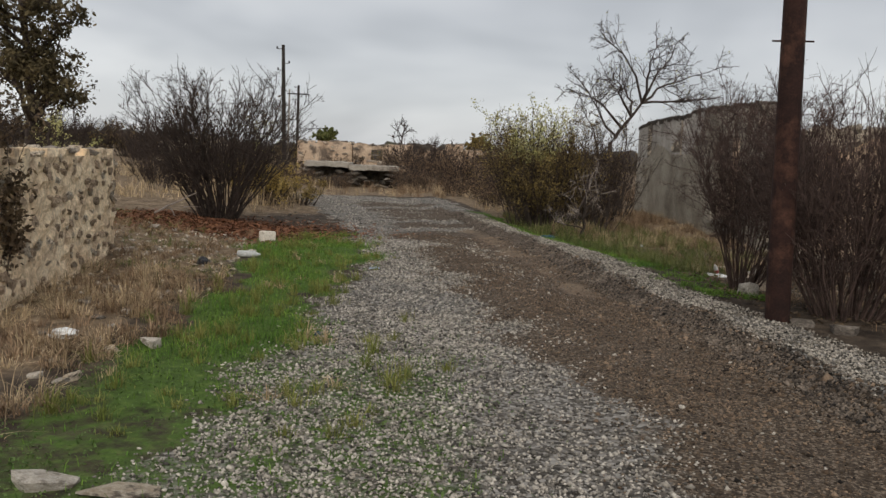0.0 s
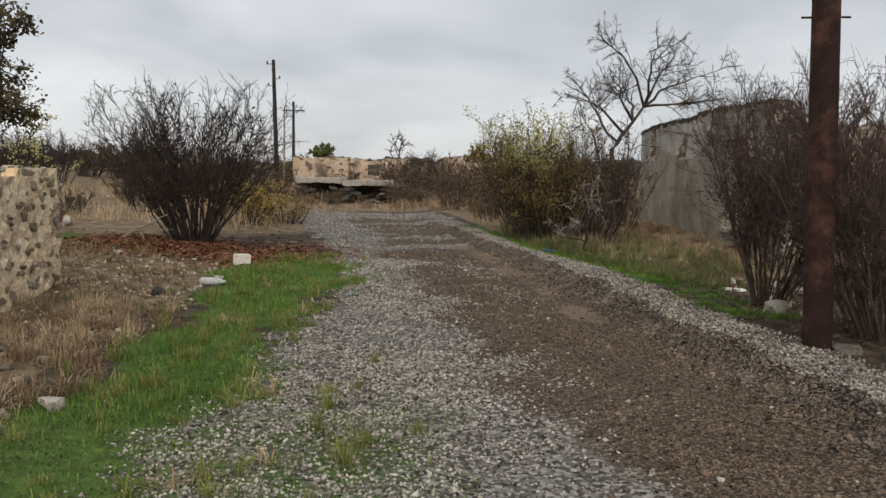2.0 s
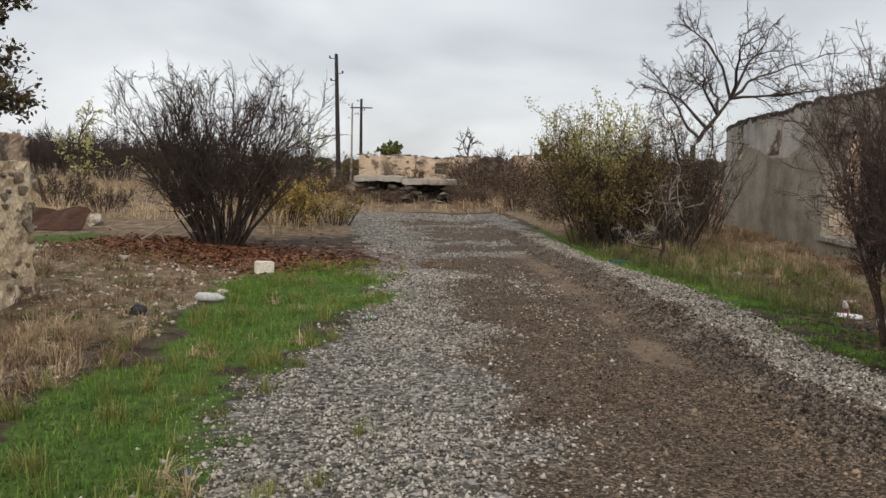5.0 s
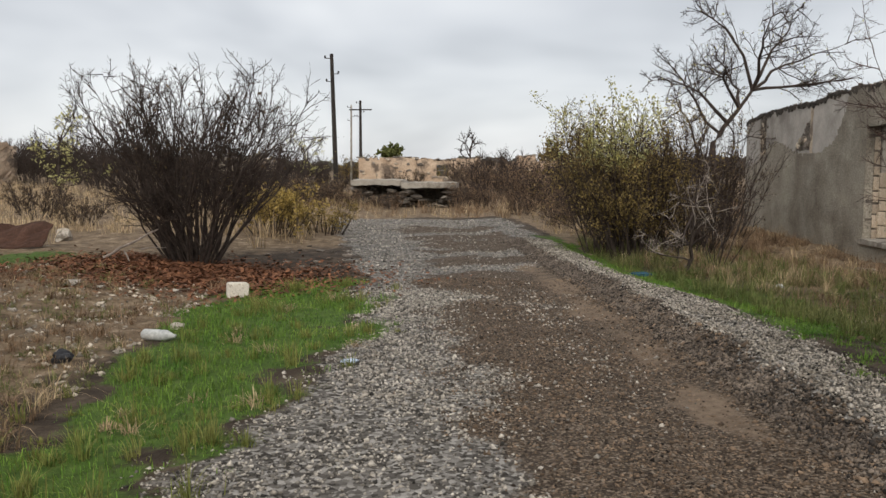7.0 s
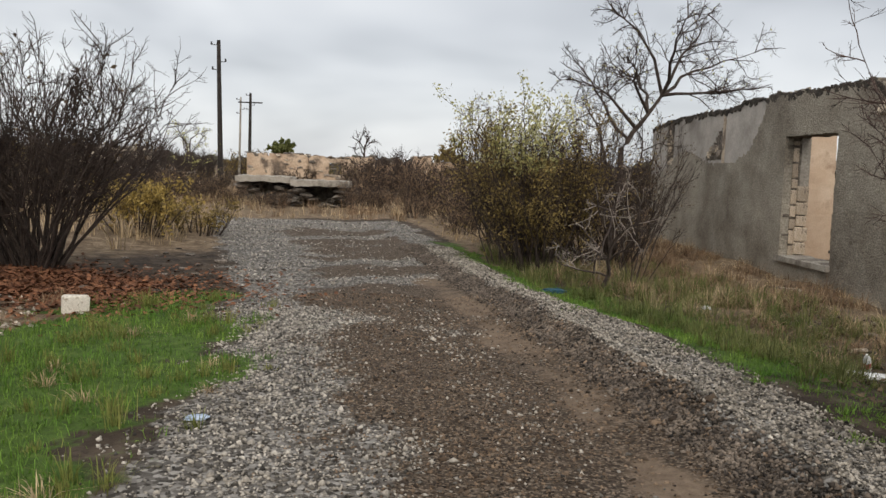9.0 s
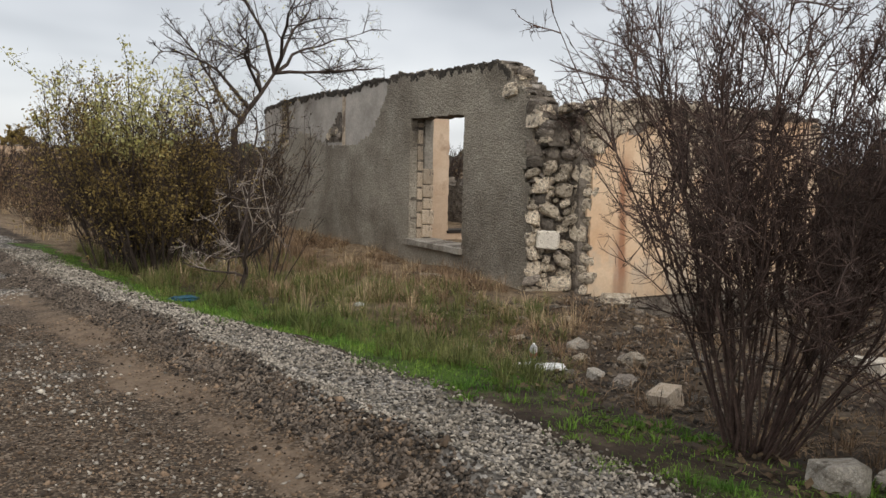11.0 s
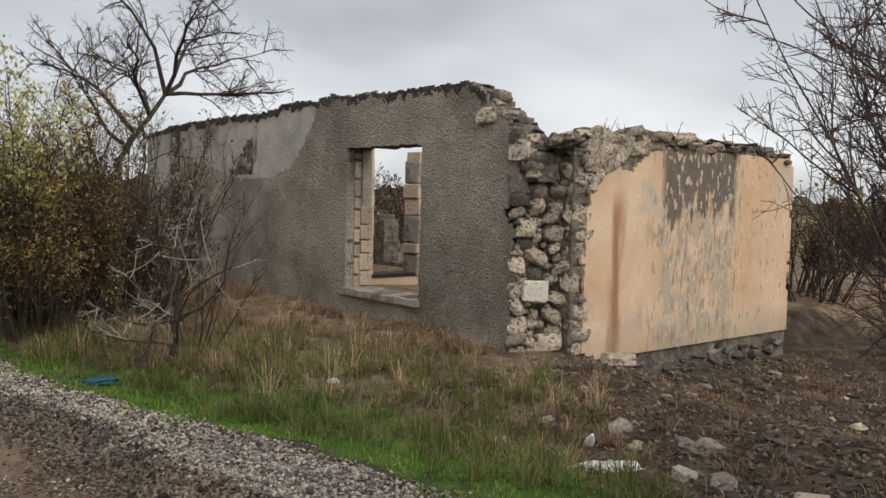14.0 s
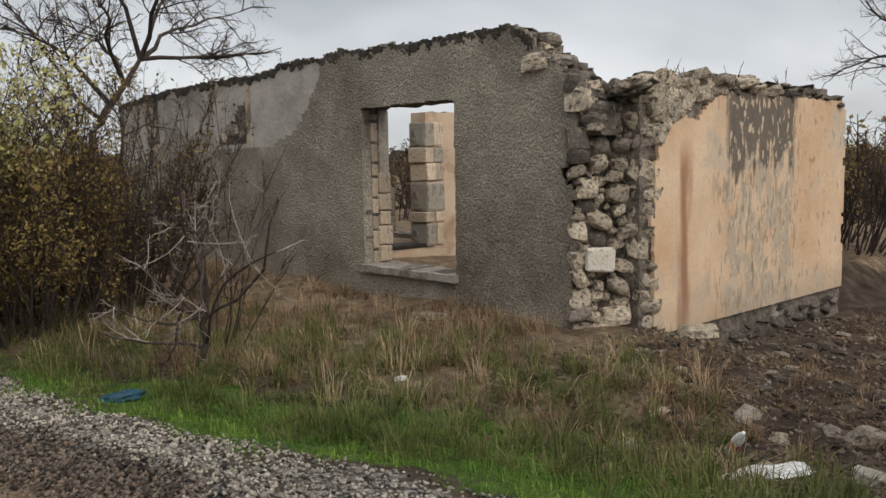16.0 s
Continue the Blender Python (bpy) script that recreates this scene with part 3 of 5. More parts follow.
# broad-leaved weeds between the stones
wx, wy = scatter(60000, -2.6, 1.2, 3.3, 8.0)
k = rng.uniform(0, 1, len(wx)) < np.clip(covers(wx, wy)[2], 0, 1) * (0.45 + 0.55 * wave(wx, wy, 2.6, 3))
build_blades("low_weeds", wx[k], wy[k], rng.uniform(0.015, 0.04, k.sum()), 0.016, mat("low green weeds", (0.07, 0.12, 0.03), (0.13, 0.19, 0.06), 4.0, 0.7, 0.0, 60, island=0.5, trans=0.3),
             "low green weeds growing through the gravel", lean=1.2, category="weeds")
# straw on the bank beside the track
left_dry = lambda x, y: np.clip(smooth01(GREEN_L(y) - x, -0.05, 0.3), 0, 1)
clump = lambda x, y, s, k: np.clip(0.5 + 0.9 * wave(x, y, s, k), 0, 1)
build_tufts("straw_grass", 950, 34, -5.2, -1.9, 3.4, 10.2, lambda x, y: left_dry(x, y) * clump(x, y, 2.2, 5) * np.where(x < -3.6, 0.4, 1), 0.10, 0.30, 0.005, M_DRY, "dry straw-coloured grass on the bank", 1.4)
build_tufts("straw_grass", 500, 24, -7.5, -2.4, 10.0, 16.0, lambda x, y: left_dry(x, y) * clump(x, y, 1.8, 3) * 0.6, 0.08, 0.2, 0.005, M_DRY, "short dry grass on the stony bank", 1.1)
build_tufts("dead_weeds", 2600, 30, -6.0, -1.9, 3.4, 15.5, lambda x, y: left_dry(x, y) * clump(x, y, 1.4, 8) * np.where(y > 10, 0.45, 1), 0.06, 0.22, 0.007, M_TAN, "brown dead weeds matted on the bank", 1.4)
build_tufts("bank_grass", 1300, 24, -7.0, -2.0, 9.0, 16.0, lambda x, y: left_dry(x, y) * clump(x, y, 1.2, 2) * 0.7, 0.04, 0.12, 0.006, M_OLIVEGRASS, "thin olive grass on the stony bank", 1.1, category="grass")
right_dry = lambda x, y: smooth01(x - GREEN_R(y), -0.3, 0.4) * (1 - smooth01(x, 6.3, 6.6)) * (1 - smooth01(x - 0.9 * (y - 11.5), 2.6, 3.6))
build_tufts("straw_grass", 700, 34, 2.0, 6.6, 13.4, 24, lambda x, y: right_dry(x, y) * clump(x, y, 2.0, 2) * (1 - 0.6 * smooth01(x, 4.8, 6.2)), 0.12, 0.36, 0.005, M_DRY, "tall dry straw-coloured grass below the ruined wall", 1.25)
build_tufts("dead_weeds", 2200, 28, 2.2, 6.6, 12.6, 24, lambda x, y: right_dry(x, y) * clump(x, y, 1.6, 6), 0.1, 0.32, 0.006, M_TAN, "brown dead weeds below the ruined wall", 1.6)
build_tufts("olive_grass", 2600, 30, 2.0, 6.4, 12.2, 22, lambda x, y: smooth01(x - ROAD_R(y), 0.25, 0.7) * (1 - smooth01(x - GREEN_R(y), 0.8, 3.2)) * (1 - smooth01(x - 0.9 * (y - 11.5), 2.6, 3.6)) * (0.35 + 0.65 * clump(x, y, 2.3, 4)), 0.10, 0.30, 0.006, M_OLIVEGRASS, "olive green grass mixed into the straw", 1.0, category="grass")
build_tufts("meadow_grass", 2400, 18, -26, -3.6, 18.5, 46, lambda x, y: clump(x, y, 0.6, 3), 0.2, 0.6, 0.014, M_DRY, "dry meadow grass beyond the bushes", 0.9, 0.15)
build_tufts("meadow_grass", 1500, 18, -9, 10, 29.6, 46, lambda x, y: clump(x, y, 0.7, 4) * np.where((np.abs(x + 3.3) < 2.2) & (y < 38), 0.35, 1), 0.2, 0.55, 0.014, M_TAN, "brown dead weeds where the gravel ends", 1.0, 0.15)
build_tufts("meadow_grass", 1100, 16, -8, 8, 23, 40, lambda x, y: np.clip(smooth01(np.abs(x + 1.2), 2.4, 3.0) + smooth01(y, 29, 30), 0, 1) * clump(x, y, 0.9, 1) * np.where((np.abs(x + 3.3) < 2.2) & (y > 30), 0.3, 1), 0.15, 0.45, 0.012, M_DRY, "pale dry grass where the gravel ends", 1.0, 0.12)
build_tufts("green_grass", 260, 34, 2.85, 4.2, 9.6, 12.6, lambda x, y: clump(x, y, 2.8, 6) * smooth01(x - ROAD_R(y), -0.1, 0.2), 0.04, 0.1, 0.008, M_GREEN, "patches of low green weeds on the dark soil", 1.2, 0.06, "grass")
build_tufts("dead_weeds", 3000, 20, 4.2, 16, 7.5, 15.6, lambda x, y: 0.7 * clump(x, y, 1.2, 5), 0.05, 0.2, 0.007, M_TAN, "flattened brown weeds in the hollow beside the house", 1.6, 0.08)


def build_leaves(name, x, y, size, material, label):
    n = len(x)
    a = rng.uniform(0, 2 * np.pi, n)
    c, s = np.cos(a) * size, np.sin(a) * size
    z = height(x, y) + rng.uniform(0.005, 0.04, n)
    t = rng.uniform(-0.5, 0.5, (2, n)) * size
    o = np.stack((x, y, z), -1)
    u, v = np.stack((c, s, t[0]), -1), np.stack((-s, c, t[1]), -1) * 0.6
    q = np.stack((o - u, o - v * 0.9, o + u, o + v), 1).reshape(-1, 3)
    return tagged(part_np(name, q, 4 * np.arange(n)[:, None] + np.arange(4), material), label, "leaf litter", kind="stuff")


lx, ly = rng.normal(-4.1, 1.2, 13000), rng.normal(16.1, 0.75, 13000)
build_leaves("leaf_litter", lx, ly, rng.uniform(0.02, 0.045, 13000), M_LITTER, "red-brown fallen leaves under the bare bush")
lx, ly = scatter(6000, 3.6, 9, 8, 15.5)
build_leaves("leaf_litter", lx, ly, rng.uniform(0.015, 0.04, 6000), M_BROWNLEAF, "dark fallen leaves in the hollow beside the house")


# ---- rocks ----
def rock_mesh(name, seed, material, n=22, flat=0.7, boxy=0.5):
    r = np.random.default_rng(seed)
    p = r.normal(0, 1, (n, 3))
    p /= np.linalg.norm(p, axis=1)[:, None]
    p = p / (np.abs(p).max(1)[:, None] ** boxy) * r.uniform(0.85, 1.1, (n, 1)) * [1, 0.85, flat] * 0.5
    bm = bmesh.new()
    for q in p:
        bm.verts.new(q)
    bmesh.ops.convex_hull(bm, input=bm.verts)
    loose = [v for v in bm.verts if not v.link_faces]
    bmesh.ops.delete(bm, geom=loose, context="VERTS")
    bmesh.ops.recalc_face_normals(bm, faces=bm.faces)
    me = bpy.data.meshes.new(name)
    bm.to_mesh(me); bm.free()
    me.materials.append(material)
    return me


def rock_set(name, material, count=7, **kw):
    return [rock_mesh(name, 40 + i, material, **kw) for i in range(count)]


R_STONE, R_DARK = rock_set("stone", M_STONE, count=12, n=18, boxy=0.5, flat=0.85), rock_set("stone", M_DARKSTONE, n=24, boxy=0.7)


def mason_mesh(seed, material):
    """A rounded rubble stone with a lumpy, weathered face."""
    r = np.random.default_rng(seed)
    off = Vector(r.uniform(-20, 20, 3))
    bm = bmesh.new()
    bmesh.ops.create_cube(bm, size=1)
    bmesh.ops.subdivide_edges(bm, edges=list(bm.edges), cuts=2, use_grid_fill=True)
    round_ = r.uniform(0.35, 0.7)
    skew = r.uniform(-0.25, 0.25, 2)
    for v in bm.verts:
        p = v.co.lerp(v.co.normalized() * 0.56, round_)
        p *= 1 + 0.22 * noise.noise(p * 2.3 + off) + 0.1 * noise.noise(p * 6 + off)
        v.co = Vector((p.x + skew[0] * p.z, p.y, p.z + skew[1] * p.x))
    me = bpy.data.meshes.new("stone")
    bm.to_mesh(me); bm.free()
    me.materials.append(material)
    return me


R_FLAKE = rock_set("stone", M_FLAKE, count=9, n=16, boxy=0.45)
R_MASON, R_DARKMASON = [mason_mesh(60 + i, M_STONE) for i in range(12)], [mason_mesh(80 + i, M_DARKSTONE) for i in range(8)]
R_WHITE, R_FIELD = rock_set("stone", M_WHITEROCK, n=24, boxy=0.7), rock_set("stone", M_LSTONE, n=20, boxy=0.6)


def block_mesh(seed, material):
    """A cut stone with worn corners."""
    r = np.random.default_rng(seed)
    bm = bmesh.new()
    bmesh.ops.create_cube(bm, size=1)
    bmesh.ops.bevel(bm, geom=list(bm.edges), offset=0.07, segments=1, affect="EDGES")
    for v in bm.verts:
        v.co += Vector(r.uniform(-0.03, 0.03, 3))
    me = bpy.data.meshes.new("block")
    bm.to_mesh(me); bm.free()
    me.materials.append(material)
    return me


R_BLOCK = [block_mesh(i, M_BLOCK) for i in range(6)]
R_SLAB = [block_mesh(20 + i, M_CONC) for i in range(3)]
R_PALEBLOCK = [block_mesh(i, M_PALEBLOCK) for i in range(7, 9)]


def put_rock(meshes, name, x, y, z, sx, sy, sz, parent=None, turn=None, tilt=0.3):
    ob = new(name, meshes[int(rng.integers(len(meshes)))])
    a = rng.uniform(0, 360) if turn is None else turn
    ob.matrix_basis = pose(x, y, z, rng.uniform(-1, 1) * 40 * tilt, rng.uniform(-1, 1) * 40 * tilt, a) @ Matrix.Diagonal((sx, sy, sz, 1))
    if parent:
        ob.parent = parent
    return ob


# ---- ragged walls ----
def wall_cells(us, zs, keep, face, thick, jitter=0.0, seed=0, relief=0.0):
    """A slab of cells in a wall's plane: face(u, z) gives the point, thick the way through. keep(u, z) leaves cells out."""
    r = np.random.default_rng(seed)
    bm = bmesh.new()
    grid = {}

    def vert(i, j):
        if (i, j) not in grid:
            du, dz = (r.uniform(-jitter, jitter, 2) if jitter and 0 < i < len(us) - 1 and j > 0 else (0, 0))
            p = Vector(face(us[i] + du, zs[j] + dz))
            if relief:
                p += Vector(thick).normalized() * r.uniform(-relief, relief)
            grid[i, j] = bm.verts.new(p)
        return grid[i, j]

    for i in range(len(us) - 1):
        for j in range(len(zs) - 1):
            if keep((us[i] + us[i + 1]) / 2, (zs[j] + zs[j + 1]) / 2):
                bm.faces.new((vert(i, j), vert(i + 1, j), vert(i + 1, j + 1), vert(i, j + 1)))
    out = bmesh.ops.extrude_face_region(bm, geom=list(bm.faces))
    bmesh.ops.translate(bm, verts=[g for g in out["geom"] if isinstance(g, bmesh.types.BMVert)], vec=thick)
    return bm


def steps(a, b, s, *fixed):
    pts = sorted([a, b, *fixed])
    out = []
    for p, q in zip(pts, pts[1:]):
        k = max(1, round((q - p) / s))
        out += [p + (q - p) * i / k for i in range(k)]
    return out + [b]


def lathe(profile, sides=20):
    bm = bmesh.new()
    rings = [[bm.verts.new((r * math.cos(2 * math.pi * i / sides), r * math.sin(2 * math.pi * i / sides), z)) for i in range(sides)] for r, z in profile]
    for a, b in zip(rings, rings[1:]):
        for i in range(sides):
            bm.faces.new((a[i], a[(i + 1) % sides], b[(i + 1) % sides], b[i]))
    bm.faces.new(rings[0][::-1]); bm.faces.new(rings[-1])
    return bm


def box(sx, sy, sz, at=(0, 0, 0), bevel=0.0):
    bm = bmesh.new()
    bmesh.ops.create_cube(bm, size=1, matrix=Matrix.Translation(at) @ Matrix.Diagonal((sx, sy, sz, 1)))
    if bevel:
        bmesh.ops.bevel(bm, geom=list(bm.edges), offset=bevel, segments=2, affect="EDGES")
    return bm


# ---- the ruined house beside the track ----
house = thing("ruined_house", "roofless ruined stone house with crumbling grey and peach plaster", "ruin")
FX, WIN, SILL, HEAD = 6.6, (18.02, 19.66), 0.24, 2.15
TOP = edge((15.8, 1.8), (16.15, 2.0), (16.3, 2.18), (16.5, 2.36), (16.85, 2.58), (17.05, 2.74), (17.2, 2.82), (18.7, 2.82), (20.3, 2.87), (20.4, 2.83), (21.45, 2.86), (21.6, 2.78), (22.3, 2.76), (23.3, 2.78), (25.4, 2.74), (26.2, 2.68), (26.9, 2.6))
PATCH = edge((15, 4.0), (20.36, 4.0), (20.42, 2.75), (20.77, 2.23), (21.1, 1.95), (21.41, 1.81), (22.3, 1.74), (23.24, 1.77), (23.6, 1.84), (24.05, 1.99), (24.75, 2.02), (25.2, 1.85), (25.55, 1.68), (26.9, 1.4))
top_at = lambda y: float(TOP(y)) + 0.025 * float(wave(y, 0, 6.0, 2)) + 0.012 * float(wave(y, 0, 19.0, 5))
in_win = lambda y, z: WIN[0] < y < WIN[1] and SILL < z < HEAD
ragged = lambda z: 16.42 + 0.11 * float(wave(z, 0, 4.0, 3)) + 0.05 * float(wave(z, 0, 13.0, 1)) - 0.16 * (z > 2.1) + 0.75 * max(0, z - 2.25)
hole = lambda y, z: 22.37 < y < 23.25 and 1.78 < z < 2.43 - 0.62 * (y - 22.37) + 0.07 * float(wave(y, z, 9, 1))
ys = steps(16.2, 26.9, 0.09, *WIN)
zs = steps(-0.6, 2.96, 0.07, SILL, HEAD)
core = part("front_wall", wall_cells(ys, zs, lambda y, z: z < top_at(y) - 0.02 and not in_win(y, z) and y > 16.52 + 0.3 * max(0, z - 2.2), lambda y, z: (FX + 0.035, y, z), (0.37, 0, 0), 0.02, 1, 0.01), M_CORE, house,
            "rubble stone front wall with a window opening")
bm = wall_cells(steps(16.2, 26.9, 0.06, *WIN), steps(-0.6, 2.96, 0.05, SILL, HEAD), lambda y, z: z < min(top_at(y), float(PATCH(y)) + 0.05 * float(wave(y, z, 5, 7))) and not in_win(y, z) and y > ragged(z),
                lambda y, z: (FX, y, z), (0.034, 0, 0), 0.014, 2, 0.004)
part("roughcast", bm, M_ROUGH, core, "dark grey pebbly roughcast")
bm = wall_cells(steps(16.9, 26.9, 0.03), steps(2.2, 2.96, 0.022), lambda y, z: top_at(y) > z > top_at(y) - 0.075 - 0.06 * float(wave(y, 0, 7, 3)) - 0.05 * float(wave(y, z, 23, 1)) and y > ragged(z), lambda y, z: (FX - 0.004, y, z), (0.03, 0, 0), 0.01, 14, 0.003)
part("weathered_edge", bm, M_COPE, core, "blackened weathered top edge")
bm = wall_cells(steps(20.1, 26.9, 0.06), steps(1.2, 2.96, 0.05), lambda y, z: z < top_at(y) and z > float(PATCH(y)) - 0.16 and not hole(y, z) and not (25.3 < y < 25.75 and z > 1.6 + 0.2 * float(wave(y, z, 7, 2))), lambda y, z: (FX + 0.016, y, z), (0.019, 0, 0), 0.015, 3, 0.002)
part("cement_patch", bm, M_CEMENT, core, "smooth pale grey cement where the roughcast has fallen")
bm = wall_cells(steps(22.24, 22.36, 0.06), steps(1.75, 2.68, 0.1), lambda y, z: True, lambda y, z: (FX + 0.006, y, z), (0.03, 0, 0), 0.006, 4)
part("edge_strip", bm, M_BLOCK, core, "pale stone edge")
for i in range(7):
    y, z = 22.42 + rng.uniform(0, 0.65), 1.82 + rng.uniform(0, 0.45)
    if hole(y, z):
        put_rock(R_DARKMASON if i % 3 else R_MASON, "stone", FX + 0.08, y, z, 0.12, 0.24, 0.15, core)
for i in range(14):
    put_rock(R_STONE, "stone", FX + 0.05, 25.5 + rng.uniform(-0.15, 0.15), rng.uniform(1.75, 2.5), 0.12, 0.2, 0.15, core)

# window: sill, lintel and cut blocks in the far jamb
bm = wall_cells(steps(WIN[0] - 0.03, WIN[1] + 0.05, 0.11), [SILL - 0.07, SILL - 0.03, SILL + 0.012], lambda y, z: True, lambda y, z: (FX - 0.06 + 0.012 * float(wave(y, z, 8, 1)), y, z), (0.5, 0, 0), 0.008, 5)
part("window_sill", bm, M_CONC, core, "chipped pale stone sill")
z = SILL + 0.015
while z < HEAD - 0.06:
    hh = min(rng.uniform(0.15, 0.27), HEAD - z)
    if z < 1.15:
        put_rock(R_BLOCK, "block", FX + 0.33, WIN[1] + 0.02, z + hh / 2, 0.2 + rng.uniform(-0.03, 0.02), 0.12, hh - 0.015, core, turn=0, tilt=0.03)
    put_rock(R_BLOCK, "block", FX + 0.19, WIN[1] + 0.03, z + hh / 2 - 0.05, 0.1, 0.1, hh - 0.03, core, turn=0, tilt=0.05)
    z += hh
part("window_post", box(0.17, 0.1, HEAD - 1.24, (FX + 0.34, WIN[1] + 0.03, (HEAD + 1.22) / 2), 0.012), M_CONC, core, "weathered pale concrete post in the jamb")
bm = wall_cells([0.0, 0.13], steps(SILL, HEAD, 0.2), lambda u, z: True, lambda u, z: (FX + 0.002 + u, WIN[1] - 0.014, z), (0, 0.013, 0), 0.0, 6)
part("jamb_plaster", bm, M_ROUGH, core, "grey plaster on the outer jamb")

# side wall with peach plaster, stepping down to a stone footing
SY, SX0, SX1 = 15.9, 7.15, 11.55
side_top = lambda x: 2.24 + 0.04 * float(wave(x, 0, 3.0, 5)) + 0.03 * float(wave(x, 0, 11.0, 2)) - 0.08 * float(smooth01(x, 11.0, 11.5)) - 0.1 * (1 - float(smooth01(x, 7.0, 7.5)))
PLASTER = edge((7.1, 1.35), (7.28, 1.64), (7.45, 1.78), (7.62, 1.88), (7.95, 1.84), (8.1, 1.98), (8.3, 2.12), (8.6, 2.16), (12, 2.14))
plaster_top = lambda x: float(PLASTER(x)) + 0.025 * float(wave(x, 0, 9.0, 3)) + 0.012 * float(wave(x, 0, 27.0, 5))
bm = wall_cells(steps(7.05, SX1, 0.1), steps(-0.9, 2.36, 0.08), lambda x, z: z < side_top(x), lambda x, z: (x, SY + 0.04 + 0.3 * max(0, 7.2 - x), z), (0, 0.38, 0), 0.02, 7, 0.015)
side = part("side_wall", bm, M_CORE, house, "rubble stone side wall")


def side_plaster():
    """Peach distemper with a band of grey soot, flaked pale runs and one rusty streak."""
    m = mat("stained peach plaster", (0.57, 0.375, 0.23), (0.69, 0.52, 0.36), 1.3, 0.9, 0.35, 30, 0.006, vv=0.07, c3=(0.52, 0.42, 0.32), s3=1.6, lo3=0.5, hi3=0.62)
    n, l = m.node_tree.nodes, m.node_tree.links
    hue = next(q for q in n if q.type == "HUE_SAT")
    col = hue.inputs["Color"].links[0].from_socket
    tc = n.new("ShaderNodeTexCoord")
    sp = n.new("ShaderNodeSeparateXYZ"); l.new(tc.outputs["Object"], sp.inputs[0])

    def streak(sx, sz, d=6.0):
        mp = n.new("ShaderNodeMapping"); mp.inputs["Scale"].default_value = (sx, 1, sz)
        l.new(tc.outputs["Object"], mp.inputs[0])
        t = n.new("ShaderNodeTexNoise"); t.inputs["Scale"].default_value, t.inputs["Detail"].default_value = 1.0, d
        l.new(mp.outputs[0], t.inputs["Vector"])
        return t.outputs[0]

    def mr(src, a, z, lo=0.0, hi=1.0):
        t = n.new("ShaderNodeMapRange"); t.interpolation_type = "SMOOTHSTEP"
        for k, v in zip((1, 2, 3, 4), (a, z, lo, hi)):
            t.inputs[k].default_value = v
        l.new(src, t.inputs[0])
        return t.outputs[0]

    def op(how, a, z):
        t = n.new("ShaderNodeMath"); t.operation = how
        for k, v in ((0, a), (1, z)):
            if isinstance(v, (int, float)):
                t.inputs[k].default_value = v
            else:
                l.new(v, t.inputs[k])
        return t.outputs[0]

    def mix(f, a, c):
        t = n.new("ShaderNodeMix"); t.data_type = "RGBA"
        l.new(f, t.inputs[0]); l.new(a, t.inputs[6]); t.inputs[7].default_value = (*c, 1)
        return t.outputs[2]

    X, Z = sp.outputs[0], sp.outputs[2]
    band = op("MULTIPLY", mr(X, 8.45, 8.6), mr(X, 10.0, 10.12, 1, 0))
    pale = op("MULTIPLY", band, mr(streak(5, 2.8, 10.0), 0.455, 0.50))
    col = mix(op("MULTIPLY", pale, 0.75), col, (0.40, 0.345, 0.27))
    runs = op("MULTIPLY", mr(streak(13, 3.0, 9.0), 0.55, 0.6), mr(X, 7.9, 8.6))
    col = mix(op("MULTIPLY", runs, op("MULTIPLY", mr(X, 10.1, 10.3, 1, 0), 0.55)), col, (0.17, 0.145, 0.12))
    drip = op("ADD", Z, op("MULTIPLY", op("SUBTRACT", streak(3.5, 1.3, 10.0), 0.5), 2.0))
    soot = op("MULTIPLY", band, mr(drip, 1.4, 1.5))
    col = mix(op("MULTIPLY", soot, 0.9), col, (0.115, 0.098, 0.082))
    flake = op("MULTIPLY", op("MULTIPLY", mr(X, 8.2, 8.7), mr(X, 10.2, 10.4, 1, 0)), mr(streak(16, 7.0, 10.0), 0.575, 0.6))
    col = mix(op("MULTIPLY", flake, 0.9), col, (0.60, 0.47, 0.33))
    fleck = op("MULTIPLY", mr(X, 8.3, 8.7, 0.05, 1), mr(streak(15, 6.0, 9.0), 0.6, 0.64))
    col = mix(op("MULTIPLY", fleck, 0.45), col, (0.14, 0.11, 0.085))
    red = op("MULTIPLY", mr(op("ABSOLUTE", op("SUBTRACT", op("ADD", X, op("MULTIPLY", streak(6, 1.0), 0.3)), 7.86), 0), 0.02, 0.15, 1, 0), mr(Z, 1.75, 1.3))
    col = mix(op("MULTIPLY", red, 0.8), col, (0.27, 0.11, 0.055))
    # darker brown towards the foot of the wall, with a ragged upper edge
    foot_tone = op("MULTIPLY", mr(op("ADD", Z, op("MULTIPLY", streak(3, 3), 0.5)), 0.45, 0.1), 0.4)
    col = mix(foot_tone, col, (0.33, 0.26, 0.185))
    l.new(col, hue.inputs["Color"])
    return m


